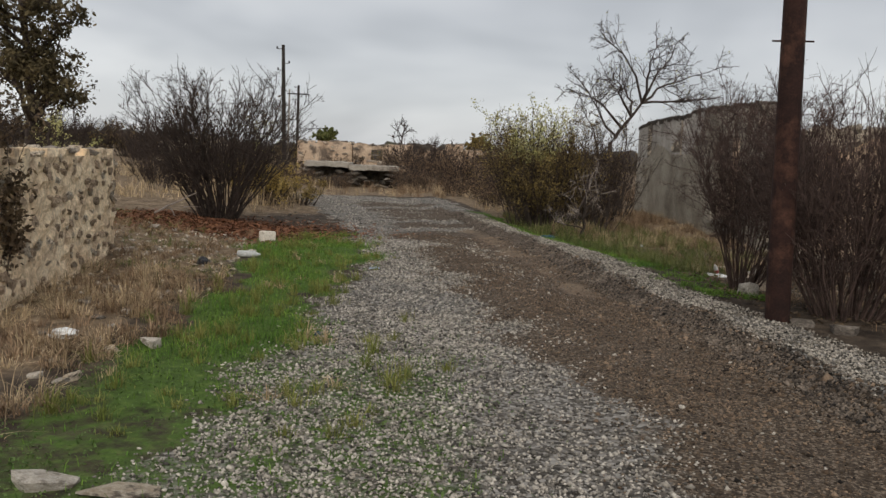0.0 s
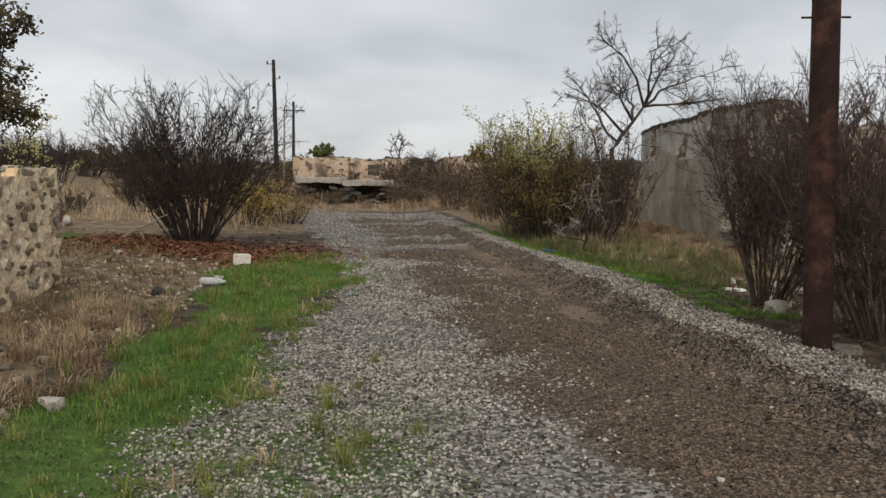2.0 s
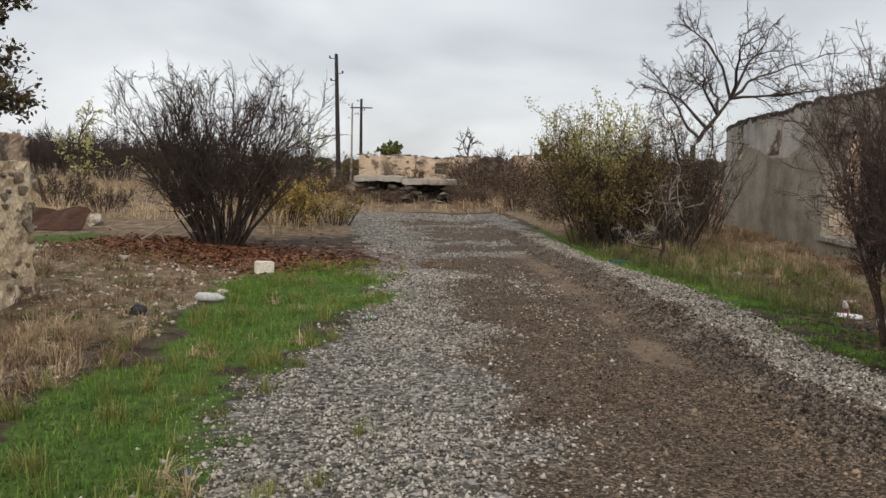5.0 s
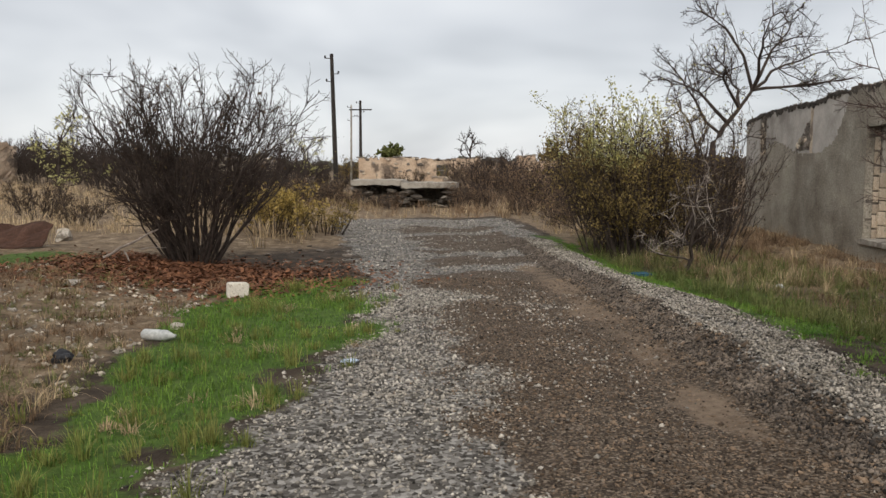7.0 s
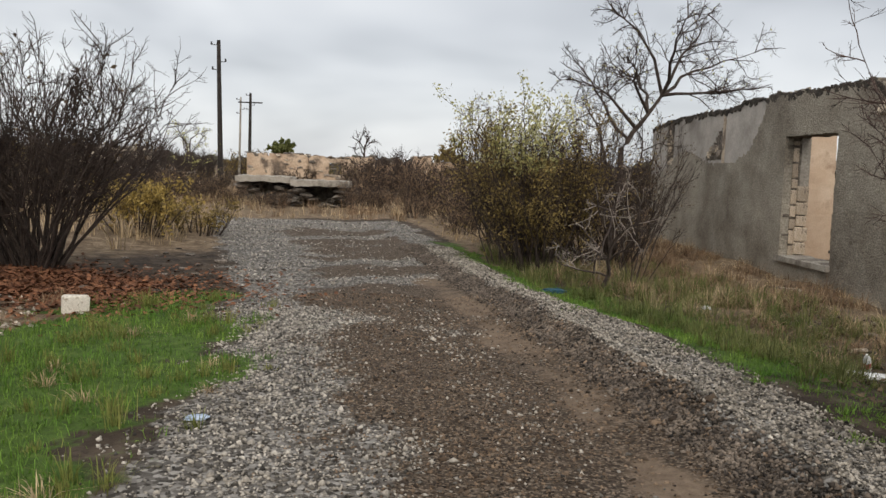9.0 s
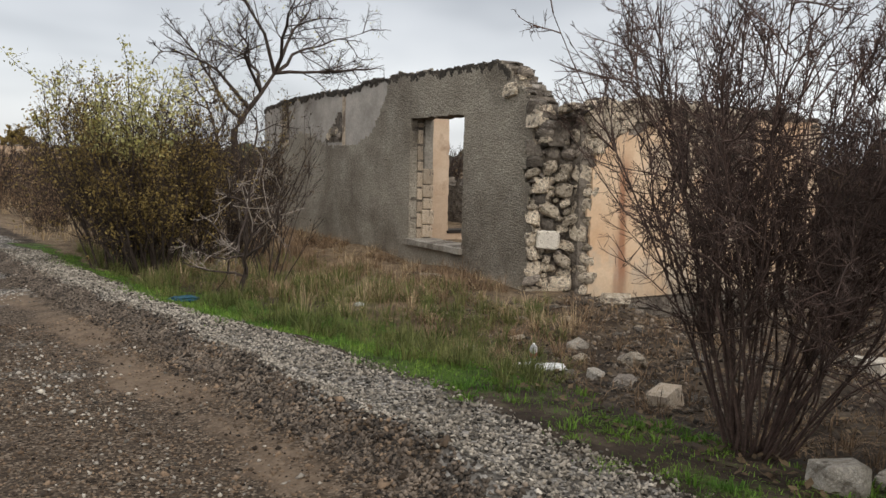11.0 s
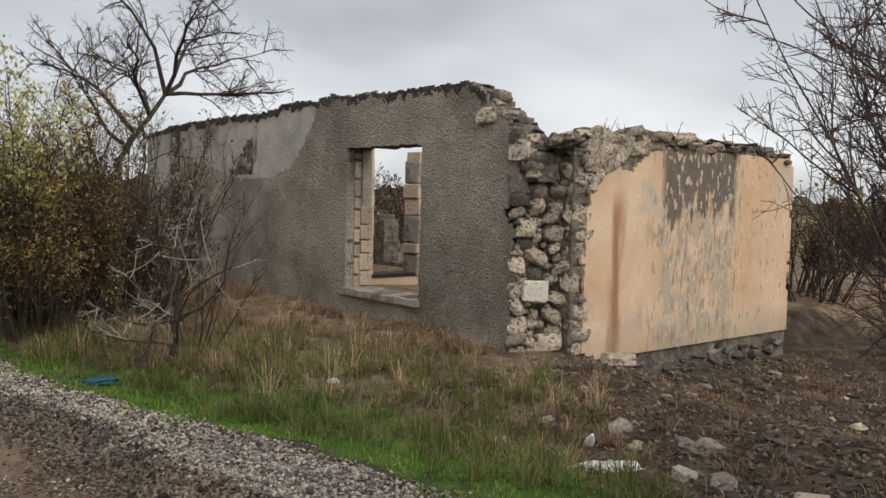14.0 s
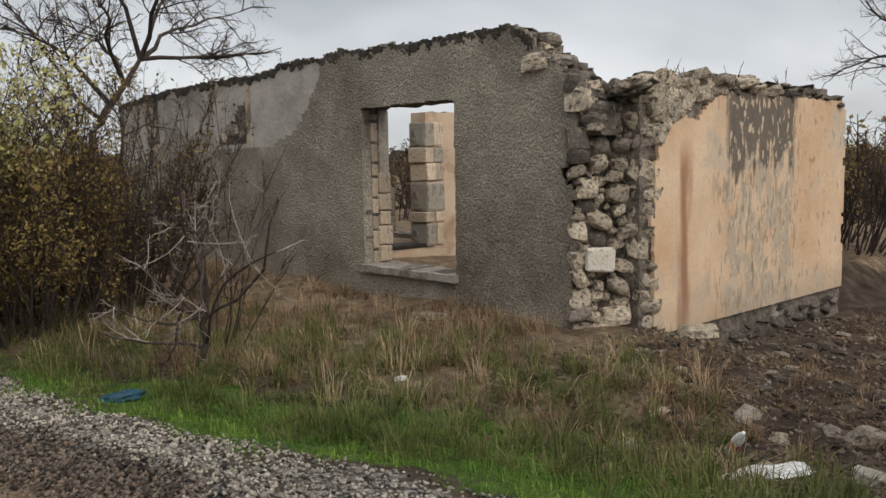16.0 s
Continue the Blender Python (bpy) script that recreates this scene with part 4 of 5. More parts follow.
bm = wall_cells(steps(7.12, SX1 - 0.03, 0.06), steps(-0.22, 2.3, 0.05), lambda x, z: z > -0.24 + 0.16 * max(0, 7.5 - x) / 0.4 and z < min(side_top(x) - 0.03, plaster_top(x)) and x > 7.18 + 0.06 * float(wave(z, 0, 5, 1)) and x < 11.5 - 0.05 * float(wave(z, 0, 6, 4)),
                lambda x, z: (x, SY, z), (0, 0.038, 0), 0.016, 8, 0.002)
part("peach_plaster", bm, side_plaster(), side, "peach plaster stained by soot, rust and rain")
for i in range(46):
    x = rng.uniform(7.3, 11.5)
    put_rock(R_FLAKE if rng.random() < 0.85 else R_DARK, "stone", x, SY + 0.06, rng.uniform(-0.55, -0.27), rng.uniform(0.2, 0.4), 0.2, rng.uniform(0.12, 0.22), side, turn=rng.uniform(-15, 15), tilt=0.15)

# broken corner: rubble core laid open between the two plastered faces
def corner(t):
    """A point of the broken corner's face, from the front wall round to the side wall."""
    x = float(np.interp(t, (0, 0.4, 1), (6.63, 6.84, 7.2)))
    return x, float(np.interp(t, (0, 0.4, 1), (16.4, 16.28, 15.95)))


placed = []
for i in range(5200):
    sz = 0.23 - 0.18 * (i / 5200) ** 0.45
    w, h = sz * rng.uniform(0.85, 1.35), sz * rng.uniform(0.65, 1.15)
    t, z = rng.uniform(0.0, 1.0), rng.uniform(-0.3, 2.2)
    if all(abs(t - p) * 0.75 > 0.46 * (w + a) or abs(z - q) > 0.46 * (h + b) for p, q, a, b in placed):
        placed.append((t, z, w, h))
        x, y = corner(t)
        d = 0.05 + rng.uniform(-0.03, 0.03)
        pale = rng.random() < (0.5 if z > 1.45 else 0.85)
        put_rock(R_MASON if pale else R_DARKMASON, "stone", x + 0.7 * d, y + 0.7 * d, z, w, 0.22, h, core, turn=-42 + rng.uniform(-16, 16), tilt=0.55)
put_rock(R_PALEBLOCK, "stone", 6.81, 16.26, 0.53, 0.27, 0.2, 0.23, core, turn=-48, tilt=0.1)
bm = wall_cells(steps(0, 1, 0.05), steps(-0.6, 2.14, 0.05), lambda t, z: z < 2.14 - 0.1 * t, lambda t, z: (corner(t)[0] + 0.02, corner(t)[1] + 0.02, z), (0.26, 0.26, 0), 0.02, 9, 0.035)
part("broken_corner", bm, M_CORE, house, "crumbling mortar and rubble at the broken corner")
bm = wall_cells(steps(16.15, 17.0, 0.06), steps(1.7, 2.9, 0.06), lambda y, z: z < top_at(y) - 0.05, lambda y, z: (FX + 0.08, y, z), (0.3, 0, 0), 0.025, 15, 0.04)
stub = part("broken_top", bm, M_CORE, house, "crumbling rubble where the wall top steps down")
for i in range(60):
    y = rng.uniform(16.2, 16.95)
    z = float(TOP(y)) - 0.07 - abs(rng.normal(0, 0.16))
    s = rng.uniform(0.07, 0.2)
    if y < ragged(z) + 0.15:
        put_rock(R_MASON if rng.random() < 0.5 else R_DARKMASON, "stone", FX + 0.1, y, z, 0.16, s * 1.3, s * 0.75, stub, turn=rng.uniform(-12, 12), tilt=0.3)
put_rock(R_MASON, "stone", FX + 0.03, 16.88, 2.42, 0.16, 0.34, 0.19, core, turn=0, tilt=0.15)
put_rock(R_DARKMASON, "stone", FX + 0.2, 16.86, 2.64, 0.2, 0.24, 0.13, core, tilt=0.1)
put_rock(R_MASON, "stone", FX + 0.08, 16.36, 2.07, 0.2, 0.3, 0.28, core, turn=0, tilt=0.2)
# stones left lying along the wall tops
for i in range(46):
    y = rng.uniform(16.2, 17.15)
    s = rng.uniform(0.08, 0.22)
    put_rock(R_FLAKE if rng.random() < 0.8 else R_MASON, "stone", FX + 0.06 + rng.uniform(0, 0.3), y, top_at(y) - 0.05 + rng.uniform(-0.06, 0.03), s * 1.3, s, s * 0.5, core, tilt=0.4)
for i in range(110):
    y = rng.uniform(17.1, 26.8)
    put_rock(R_FLAKE, "stone", FX + 0.06 + rng.uniform(0, 0.34), y, top_at(y) - 0.02, rng.uniform(0.15, 0.3), rng.uniform(0.12, 0.3), rng.uniform(0.03, 0.08), core, tilt=0.15)
for i in range(230):
    x = rng.uniform(6.75, 11.5)
    s = rng.uniform(0.08, 0.26)
    put_rock(R_FLAKE if rng.random() < 0.82 else R_MASON, "stone", x, SY + 0.02 + rng.uniform(0, 0.36), side_top(x) + rng.uniform(-0.1, 0.05), s * 1.3, s, s * rng.uniform(0.3, 0.5), side, tilt=0.4)
for i in range(70):
    x = 7.15 + abs(rng.normal(0, 0.55))
    z = rng.uniform(float(PLASTER(x)) - 0.02, side_top(x))
    if z > float(PLASTER(x)) + 0.02:
        put_rock(R_MASON, "stone", x, SY + 0.06, z, rng.uniform(0.12, 0.24), 0.16, rng.uniform(0.09, 0.18), side, turn=rng.uniform(-12, 12), tilt=0.25)

# inner cross wall with an opening, back and end walls
bm = wall_cells(steps(6.97, 11.2, 0.12, 8.52, 9.48), steps(-0.4, 2.6, 0.1, 0.12), lambda x, z: (not (8.52 < x < 9.48 and z > 0.12)) and z < (2.45 if x < 8.6 else 2.28) + 0.07 * float(wave(x, 0, 5, 2)), lambda x, z: (x, 21.7, z), (0, 0.36, 0), 0.012, 10, 0.004)
inner = part("inner_wall", bm, M_PEACH, house, "peach plastered inner wall with a doorway gap")
part("sill_beam", box(1.0, 0.4, 0.06, (9.0, 21.88, 0.15), 0.008), M_WOOD, inner, "charred timber sill beam")
z = 0.12
while z < 2.1:
    hh = rng.uniform(0.16, 0.5)
    put_rock(R_BLOCK if hh < 0.34 else R_SLAB, "block", 9.53 + rng.uniform(-0.03, 0.02), 21.86, z + hh / 2, 0.2, 0.42, hh - 0.015, inner, turn=rng.uniform(-3, 3), tilt=0.04)
    put_rock(R_BLOCK if rng.random() < 0.6 else R_SLAB, "block", 9.72 + rng.uniform(-0.03, 0.03), 21.72, z + hh / 2, rng.uniform(0.14, 0.24), 0.10, hh - 0.03, inner, turn=0, tilt=0.04)
    z += hh
for i in range(16):
    put_rock(R_FLAKE, "stone", rng.uniform(9.45, 11.1), 21.9, 2.2 + rng.uniform(-0.02, 0.1), 0.28, 0.3, 0.12, inner, tilt=0.4)
back_top = lambda y: 1.0 + 0.5 * float(wave(y, 0, 1.1, 3)) + 0.1 * float(wave(y, 0, 6, 1)) - 0.9 * (20.2 < y < 25)
bm = wall_cells(steps(16.3, 26.7, 0.14), steps(-0.6, 2.2, 0.1), lambda y, z: z < back_top(y), lambda y, z: (11.15, y, z), (0.4, 0, 0), 0.02, 11, 0.01)
part("back_wall", bm, M_CORE, house, "collapsed back wall")
bm = wall_cells(steps(6.97, 11.15, 0.14), steps(-0.6, 2.5, 0.1), lambda x, z: z < 2.35 - 0.22 * (x - 7) + 0.12 * float(wave(x, 0, 3, 6)), lambda x, z: (x, 26.3, z), (0, 0.4, 0), 0.02, 12, 0.01)
part("end_wall", bm, M_CORE, house, "broken end wall")


# ---- woody plants ----
def tubes(P, R, sides):
    """Tapered tubes along N lines of K points."""
    n, k, _ = P.shape
    T = np.gradient(P, axis=1)
    T /= np.linalg.norm(T, axis=2, keepdims=True) + 1e-9
    ref = np.where(np.abs(T[..., 2:3]) > 0.9, np.array([1.0, 0, 0]), np.array([0, 0, 1.0]))
    A = np.cross(T, ref); A /= np.linalg.norm(A, axis=2, keepdims=True) + 1e-9
    Bn = np.cross(T, A)
    ang = np.arange(sides) * 2 * np.pi / sides
    ring = A[:, :, None] * np.cos(ang)[:, None] + Bn[:, :, None] * np.sin(ang)[:, None]
    V = (P[:, :, None] + ring * R[:, :, None, None]).reshape(-1, 3)
    i = np.arange(n)[:, None, None] * k * sides + np.arange(k - 1)[None, :, None] * sides + np.arange(sides)[None, None]
    j = np.arange(n)[:, None, None] * k * sides + np.arange(k - 1)[None, :, None] * sides + (np.arange(sides)[None, None] + 1) % sides
    return V, np.stack((i, j, j + sides, i + sides), -1).reshape(-1, 4)


def lines(r, start, way, length, k, bend=0.25, wobble=0.05):
    """Wandering lines that set out along way and turn upwards by bend."""
    n = len(start)
    d = way / (np.linalg.norm(way, axis=1, keepdims=True) + 1e-9)
    P = np.zeros((n, k, 3)); P[:, 0] = start
    for s in range(1, k):
        d = d + r.normal(0, wobble, (n, 3)) * 2 + np.array([0, 0, bend / k])
        d /= np.linalg.norm(d, axis=1, keepdims=True)
        P[:, s] = P[:, s - 1] + d * (length / (k - 1))[:, None]
    return P


def sprout(r, P, length, per, lo, hi, frac, k, angle=0.7, bend=0.15, wobble=0.07):
    """Side shoots from lines P."""
    n, kk, _ = P.shape
    m = n * per
    own = np.repeat(np.arange(n), per)
    u = r.uniform(lo, hi, m) * (kk - 1)
    i = np.minimum(u.astype(int), kk - 2)
    f = (u - i)[:, None]
    start = P[own, i] * (1 - f) + P[own, i + 1] * f
    t = P[own, i + 1] - P[own, i]
    t /= np.linalg.norm(t, axis=1, keepdims=True) + 1e-9
    way = t + r.normal(0, angle, (m, 3))
    ln = length[own] * frac * r.uniform(0.5, 1.3, m) * (1.15 - 0.55 * u / (kk - 1))
    return lines(r, start, way, ln, k, bend, wobble), ln


def taper(P, r0, r1):
    n, k, _ = P.shape
    t = np.linspace(0, 1, k)[None]
    return np.asarray(r0).reshape(-1, 1) * (1 - t) + np.asarray(r1).reshape(-1, 1) * t


def leaf_quads(r, P, n, size, spread=0.05):
    flat = P.reshape(-1, 3)
    o = flat[r.integers(0, len(flat), n)] + r.normal(0, spread, (n, 3))
    a = r.normal(0, 1, (n, 3)); a /= np.linalg.norm(a, axis=1, keepdims=True)
    b = np.cross(a, r.normal(0, 1, (n, 3))); b /= np.linalg.norm(b, axis=1, keepdims=True)
    s = size * r.uniform(0.6, 1.3, (n, 1))
    q = np.stack((o - a * s, o + b * s * 0.5, o + a * s, o - b * s * 0.5), 1).reshape(-1, 3)
    return q, 4 * np.arange(n)[:, None] + np.arange(4)


def bush(name, label, x, y, tall, stems, spread, seed, stem_mat=M_BARK, twig_mat=M_TWIG, foot=0.25, per=(5, 4), leaves=0, leaf_mat=None, leaf=0.03, group="", z=None, thick=0.016, side=(0, 0), bend=0.5, leaf_low=0.0, ang=0.42, fr=(0.42, 0.42), split=False, low=0.25, tw=0.0018, fine=0, wob=0.035, dome=False):
    """A many-stemmed shrub."""
    r = np.random.default_rng(seed)
    ob = thing(name, label, "bush", group, at=(x, y, hz(x, y) if z is None else z))
    a = r.uniform(0, 2 * np.pi, stems)
    rad = np.sqrt(r.uniform(0, 1, stems))
    start = np.stack((np.cos(a) * rad * foot, np.sin(a) * rad * foot, 0 * a - 0.03), -1)
    way = np.stack((np.cos(a) * rad * spread + side[0], np.sin(a) * rad * spread + side[1], 0 * a + 1), -1)
    ln = tall * r.uniform(0.6, 1.12, stems) * np.sqrt(1 + (rad * spread) ** 2) ** 0.5
    if dome:
        ln = tall * r.uniform(0.72, 1.0, stems)
    P = lines(r, start, way, ln, 9, bend, wob)
    rr = taper(P, thick * r.uniform(0.6, 1.3, stems), 0.003 + 0 * a)
    if split:
        for i in range(stems):
            part_np("stem", *tubes(P[i:i + 1], rr[i:i + 1], 5), stem_mat, ob, smooth=True)
    else:
        tagged(part_np("wood", *tubes(P, rr, 4), stem_mat, ob), kind="stuff")
    Q, lq = sprout(r, P, ln, per[0], low, 1.0, fr[0], 6, ang, 0.25, 0.06)
    V, F = tubes(Q, taper(Q, tw * 3 + 0 * lq, tw * 1.3 + 0 * lq), 3)
    tagged(part_np("branchwork", V, F, twig_mat, ob), kind="stuff")
    S, ls = sprout(r, Q, lq, per[1], 0.2, 1.0, fr[1], 4, ang + 0.1, 0.2, 0.08)
    V, F = tubes(S, taper(S, tw * 1.5 + 0 * ls, tw * 0.8 + 0 * ls), 3)
    tagged(part_np("twig_mass", V, F, twig_mat, ob), kind="stuff")
    if fine:
        U, lu = sprout(r, S, ls, fine, 0.2, 1.0, 0.5, 3, ang + 0.15, 0.2, 0.1)
        tagged(part_np("fine_twig_mass", *tubes(U, taper(U, tw + 0 * lu, tw * 0.7 + 0 * lu), 3), twig_mat, ob), kind="stuff")
    if leaves:
        T = S[S[:, 0, 2] > leaf_low]
        V, F = leaf_quads(r, T, leaves, leaf)
        tagged(part_np("foliage", V, F, leaf_mat, ob), kind="stuff")
    return ob


def tree(name, label, x, y, trunk, seed, r0=0.09, limbs=8, limb_len=1.6, lo=0.5, per=(6, 5, 3), leaves=0, leaf_mat=None, leaf=0.05, ang=0.75, bend=0.3, fr=(0.55, 0.5), twig_mat=M_TWIG, twig_r=0.004, arms=None):
    """A tree with a bent trunk, given by points above its base, limbs and a crown of twigs."""
    r = np.random.default_rng(seed)
    ob = thing(name, label, "tree", at=(x, y, hz(x, y)))
    pts = np.array(trunk, float)
    t = np.linspace(0, len(pts) - 1, 14)
    P = np.stack([np.interp(t, np.arange(len(pts)), pts[:, c]) for c in range(3)], -1)[None]
    P[0, 1:-1] += r.normal(0, 0.02, (12, 3))
    V, F = tubes(P, taper(P, [r0], [r0 * 0.35]), 8)
    part_np("trunk", V, F, M_BARK, ob, smooth=True)
    L, ll = sprout(r, P, np.array([limb_len / 0.85]), limbs, lo, 1.0, 1.0, 8, ang, bend, 0.09)
    if arms:
        t = np.linspace(0, 3, 8)
        L = np.stack([np.stack([np.interp(t, range(4), np.array(a, float)[:, c]) for c in range(3)], -1) for a in arms])
        L[:, 1:] += r.normal(0, 0.035, L[:, 1:].shape)
        ll, limbs = np.linalg.norm(np.diff(L, axis=1), axis=2).sum(1), len(arms)
    for i in range(limbs):
        part_np("limb", *tubes(L[i:i + 1], taper(L[i:i + 1], [r0 * 0.42], [0.006]), 6), M_BARK, ob, smooth=True)
    Q, lq = sprout(r, L, ll, per[0], 0.25, 1.0, fr[0], 6, ang * 0.8, 0.1, 0.1)
    V, F = tubes(Q, taper(Q, twig_r * 2.6 + 0 * lq, twig_r + 0 * lq), 4)
    tagged(part_np("branchwork", V, F, twig_mat, ob), kind="stuff")
    S, ls = sprout(r, Q, lq, per[1], 0.15, 1.0, fr[1], 5, ang * 0.8, 0.1, 0.12)
    V, F = tubes(S, taper(S, twig_r + 0 * ls, twig_r * 0.5 + 0 * ls), 3)
    tagged(part_np("twig_mass", V, F, twig_mat, ob), kind="stuff")
    if per[2]:
        U, lu = sprout(r, S, ls, per[2], 0.2, 1.0, 0.5, 3, ang * 0.8, 0.1, 0.1)
        V, F = tubes(U, taper(U, twig_r * 0.6 + 0 * lu, twig_r * 0.35 + 0 * lu), 3)
        tagged(part_np("fine_twig_mass", V, F, twig_mat, ob), kind="stuff")
    if leaves:
        V, F = leaf_quads(r, S, leaves, leaf, 0.06)
        tagged(part_np("crown", V, F, leaf_mat, ob), kind="stuff")
    return ob


bush("bare_bush", "large bare many-stemmed bush with a few withered leaves", -4.25, 17.4, 3.15, 105, 0.66, 3, foot=0.4, per=(10, 6), fine=1, wob=0.06, bend=0.1, leaves=260, leaf_mat=M_BROWNLEAF, leaf=0.036, thick=0.017, split=True, low=0.25, tw=0.0026, fr=(0.24, 0.42), ang=0.55, dome=True)
bush("bare_bush", "bare bush of upright reddish stems beside a white rock", 4.12, 10.8, 2.5, 58, 0.6, 5, fine=4, twig_mat=M_REDTWIG, stem_mat=M_REDTWIG, foot=0.15, per=(14, 8), thick=0.009, split=True, low=0.32, bend=0.4, fr=(0.27, 0.45), ang=0.55, side=(0.16, -0.08), wob=0.06)
bush("bare_bush", "bare bush of upright reddish stems behind the steel pole", 4.4, 8.65, 2.05, 80, 0.6, 6, fine=2, twig_mat=M_REDTWIG, stem_mat=M_REDTWIG, foot=0.35, per=(10, 7), thick=0.012, split=True, low=0.15)
bush("bare_bush", "bare bush of thin dark stems beyond the steel pole", 5.5, 9.1, 1.9, 60, 0.6, 61, fine=0, twig_mat=M_REDTWIG, stem_mat=M_REDTWIG, foot=0.5, per=(9, 6), thick=0.012, split=True, low=0.2)
bush("yellow_bush", "dense bush with olive and yellow autumn leaves", 2.75, 19.8, 2.1, 60, 0.62, 8, foot=0.5, per=(9, 6), fine=2, leaves=20000, leaf_mat=M_OLIVE, leaf=0.022, low=0.08, leaf_low=0.2)
bush("yellow_bush", "slender bush with pale yellow leaves on top", 2.25, 20.0, 2.6, 18, 0.32, 9, foot=0.3, per=(7, 5), leaves=3600, leaf_mat=M_YELLOW, leaf=0.03, leaf_low=1.5)
bush("thicket_bush", "dark thicket with brown leaves in front of the ruined wall", 3.8, 20.4, 2.0, 54, 0.6, 10, foot=0.6, per=(9, 6), fine=3, leaves=5000, leaf_mat=M_BROWNLEAF, leaf=0.022, low=0.08)
bush("thicket_bush", "dark bare twigs with a few brown leaves by the ruined wall", 5.0, 22.8, 1.7, 22, 0.5, 11, foot=0.5, per=(6, 5), leaves=500, leaf_mat=M_BROWNLEAF, leaf=0.022, low=0.1)
bush("thicket_bush", "brown-leaved thicket along the foot of the wall", 2.7, 22.3, 2.0, 50, 0.7, 12, foot=0.6, per=(8, 6), fine=2, leaves=8000, leaf_mat=M_OLIVE, leaf=0.024, low=0.1)
ARMS = [((0.5, 0.3, 3.2), (0.2, 0.1, 4.1), (-0.3, 0.2, 4.7), (-0.8, 0.3, 5.15)), ((0.5, 0.3, 3.2), (1.1, 0.6, 3.7), (1.9, 0.9, 4.0), (3.0, 1.2, 4.45)), ((0.5, 0.3, 3.2), (1.2, 0.0, 3.3), (1.9, -0.4, 3.25), (2.5, -0.7, 3.4)),
        ((0.5, 0.3, 3.2), (0.9, 0.5, 3.9), (1.3, 0.6, 4.5), (1.6, 0.8, 5.1)), ((0.5, 0.3, 3.2), (0.5, -0.4, 3.9), (0.3, -1.2, 4.3), (0.3, -2.0, 4.5)), ((-0.05, 0.2, 2.45), (-0.6, 0.0, 3.0), (-1.2, -0.2, 3.3), (-1.9, -0.5, 3.4)),
        ((-0.2, 0.15, 2.2), (-0.7, 0.4, 2.8), (-1.0, 0.5, 3.4), (-1.4, 0.4, 3.9)), ((0.2, 0.25, 2.8), (-0.2, -0.3, 3.3), (-0.5, -0.9, 3.7), (-1.0, -1.5, 3.8)), ((0.2, 0.25, 2.8), (0.3, 0.9, 3.3), (0.1, 1.6, 3.8), (-0.2, 2.2, 4.1)),
        ((-0.3, 0, 1.0), (-0.75, -0.1, 1.7), (-1.0, -0.2, 2.4), (-1.3, -0.1, 3.0)), ((0, 0, 0.1), (0.1, 0.1, 1.0), (0.05, 0.15, 1.9), (0.15, 0.2, 2.6))]
tree("bare_tree", "leaning bare tree with spreading crooked branches", 5.6, 24.4, [(0, 0, -0.05), (-0.3, 0, 1.0), (-0.42, 0.1, 1.9), (-0.05, 0.2, 2.5), (0.5, 0.3, 3.2)], 21, r0=0.1, per=(13, 8, 4), leaves=260, leaf_mat=M_YELLOW, leaf=0.03, twig_r=0.0052, ang=0.95, fr=(0.4, 0.42), arms=ARMS)
tree("dead_shrub", "small dead shrub with pale twigs in the dry grass", 3.2, 17.2, [(0, 0, -0.05), (0.02, 0.05, 0.35), (0.05, 0.0, 0.7), (0.02, 0.05, 1.1)], 23, r0=0.034, limbs=14, limb_len=0.95, lo=0.12, per=(4, 4, 2), ang=0.95, bend=0.35, twig_mat=M_PALETWIG, twig_r=0.0024)
bush("dead_shrub", "dark bare shoots beside the small dead shrub", 3.75, 18.0, 1.5, 9, 0.7, 27, foot=0.15, per=(4, 3), thick=0.009, low=0.3)
tree("leafy_tree", "tree with dark brown-green autumn leaves behind the stone wall", -6.15, 13.2, [(0, 0, -0.05), (-0.02, 0, 1.0), (0.03, 0.1, 2.0), (-0.05, 0.1, 3.2), (-0.15, 0.1, 4.8)], 25, r0=0.1, limbs=28, limb_len=1.1, lo=0.36, per=(7, 5, 0), leaves=10500, leaf_mat=M_DKLEAF, leaf=0.042, ang=0.8)
bush("withered_shrub", "withered shrub with hanging brown leaves in front of the wall", -3.85, 7.6, 1.6, 26, 0.16, 14, foot=0.16, per=(6, 5), leaves=6000, leaf_mat=M_BROWNLEAF, leaf=0.03, thick=0.008, fr=(0.25, 0.35))
for wx, wz in ((7.6, 2.15), (8.1, 2.2), (8.9, 2.2), (10.3, 2.2)):
    bush("dead_weed", "thin dead weed growing on the wall top", wx, 16.1, 0.3, 3, 0.5, int(wx * 10), z=wz, foot=0.06, per=(2, 2), thick=0.004, tw=0.0016, group="weeds on the wall top")
bush("yellow_shrub", "low shrub with orange-yellow autumn leaves", -4.3, 22.2, 0.95, 34, 0.7, 15, foot=0.4, per=(5, 4), leaves=3600, leaf_mat=M_ORANGE, leaf=0.035)
bush("yellow_shrub", "low brown-yellow shrub at the edge of the gravel", -3.6, 23.6, 0.6, 26, 0.9, 16, foot=0.5, per=(5, 4), leaves=1600, leaf_mat=M_OLIVE, leaf=0.03)


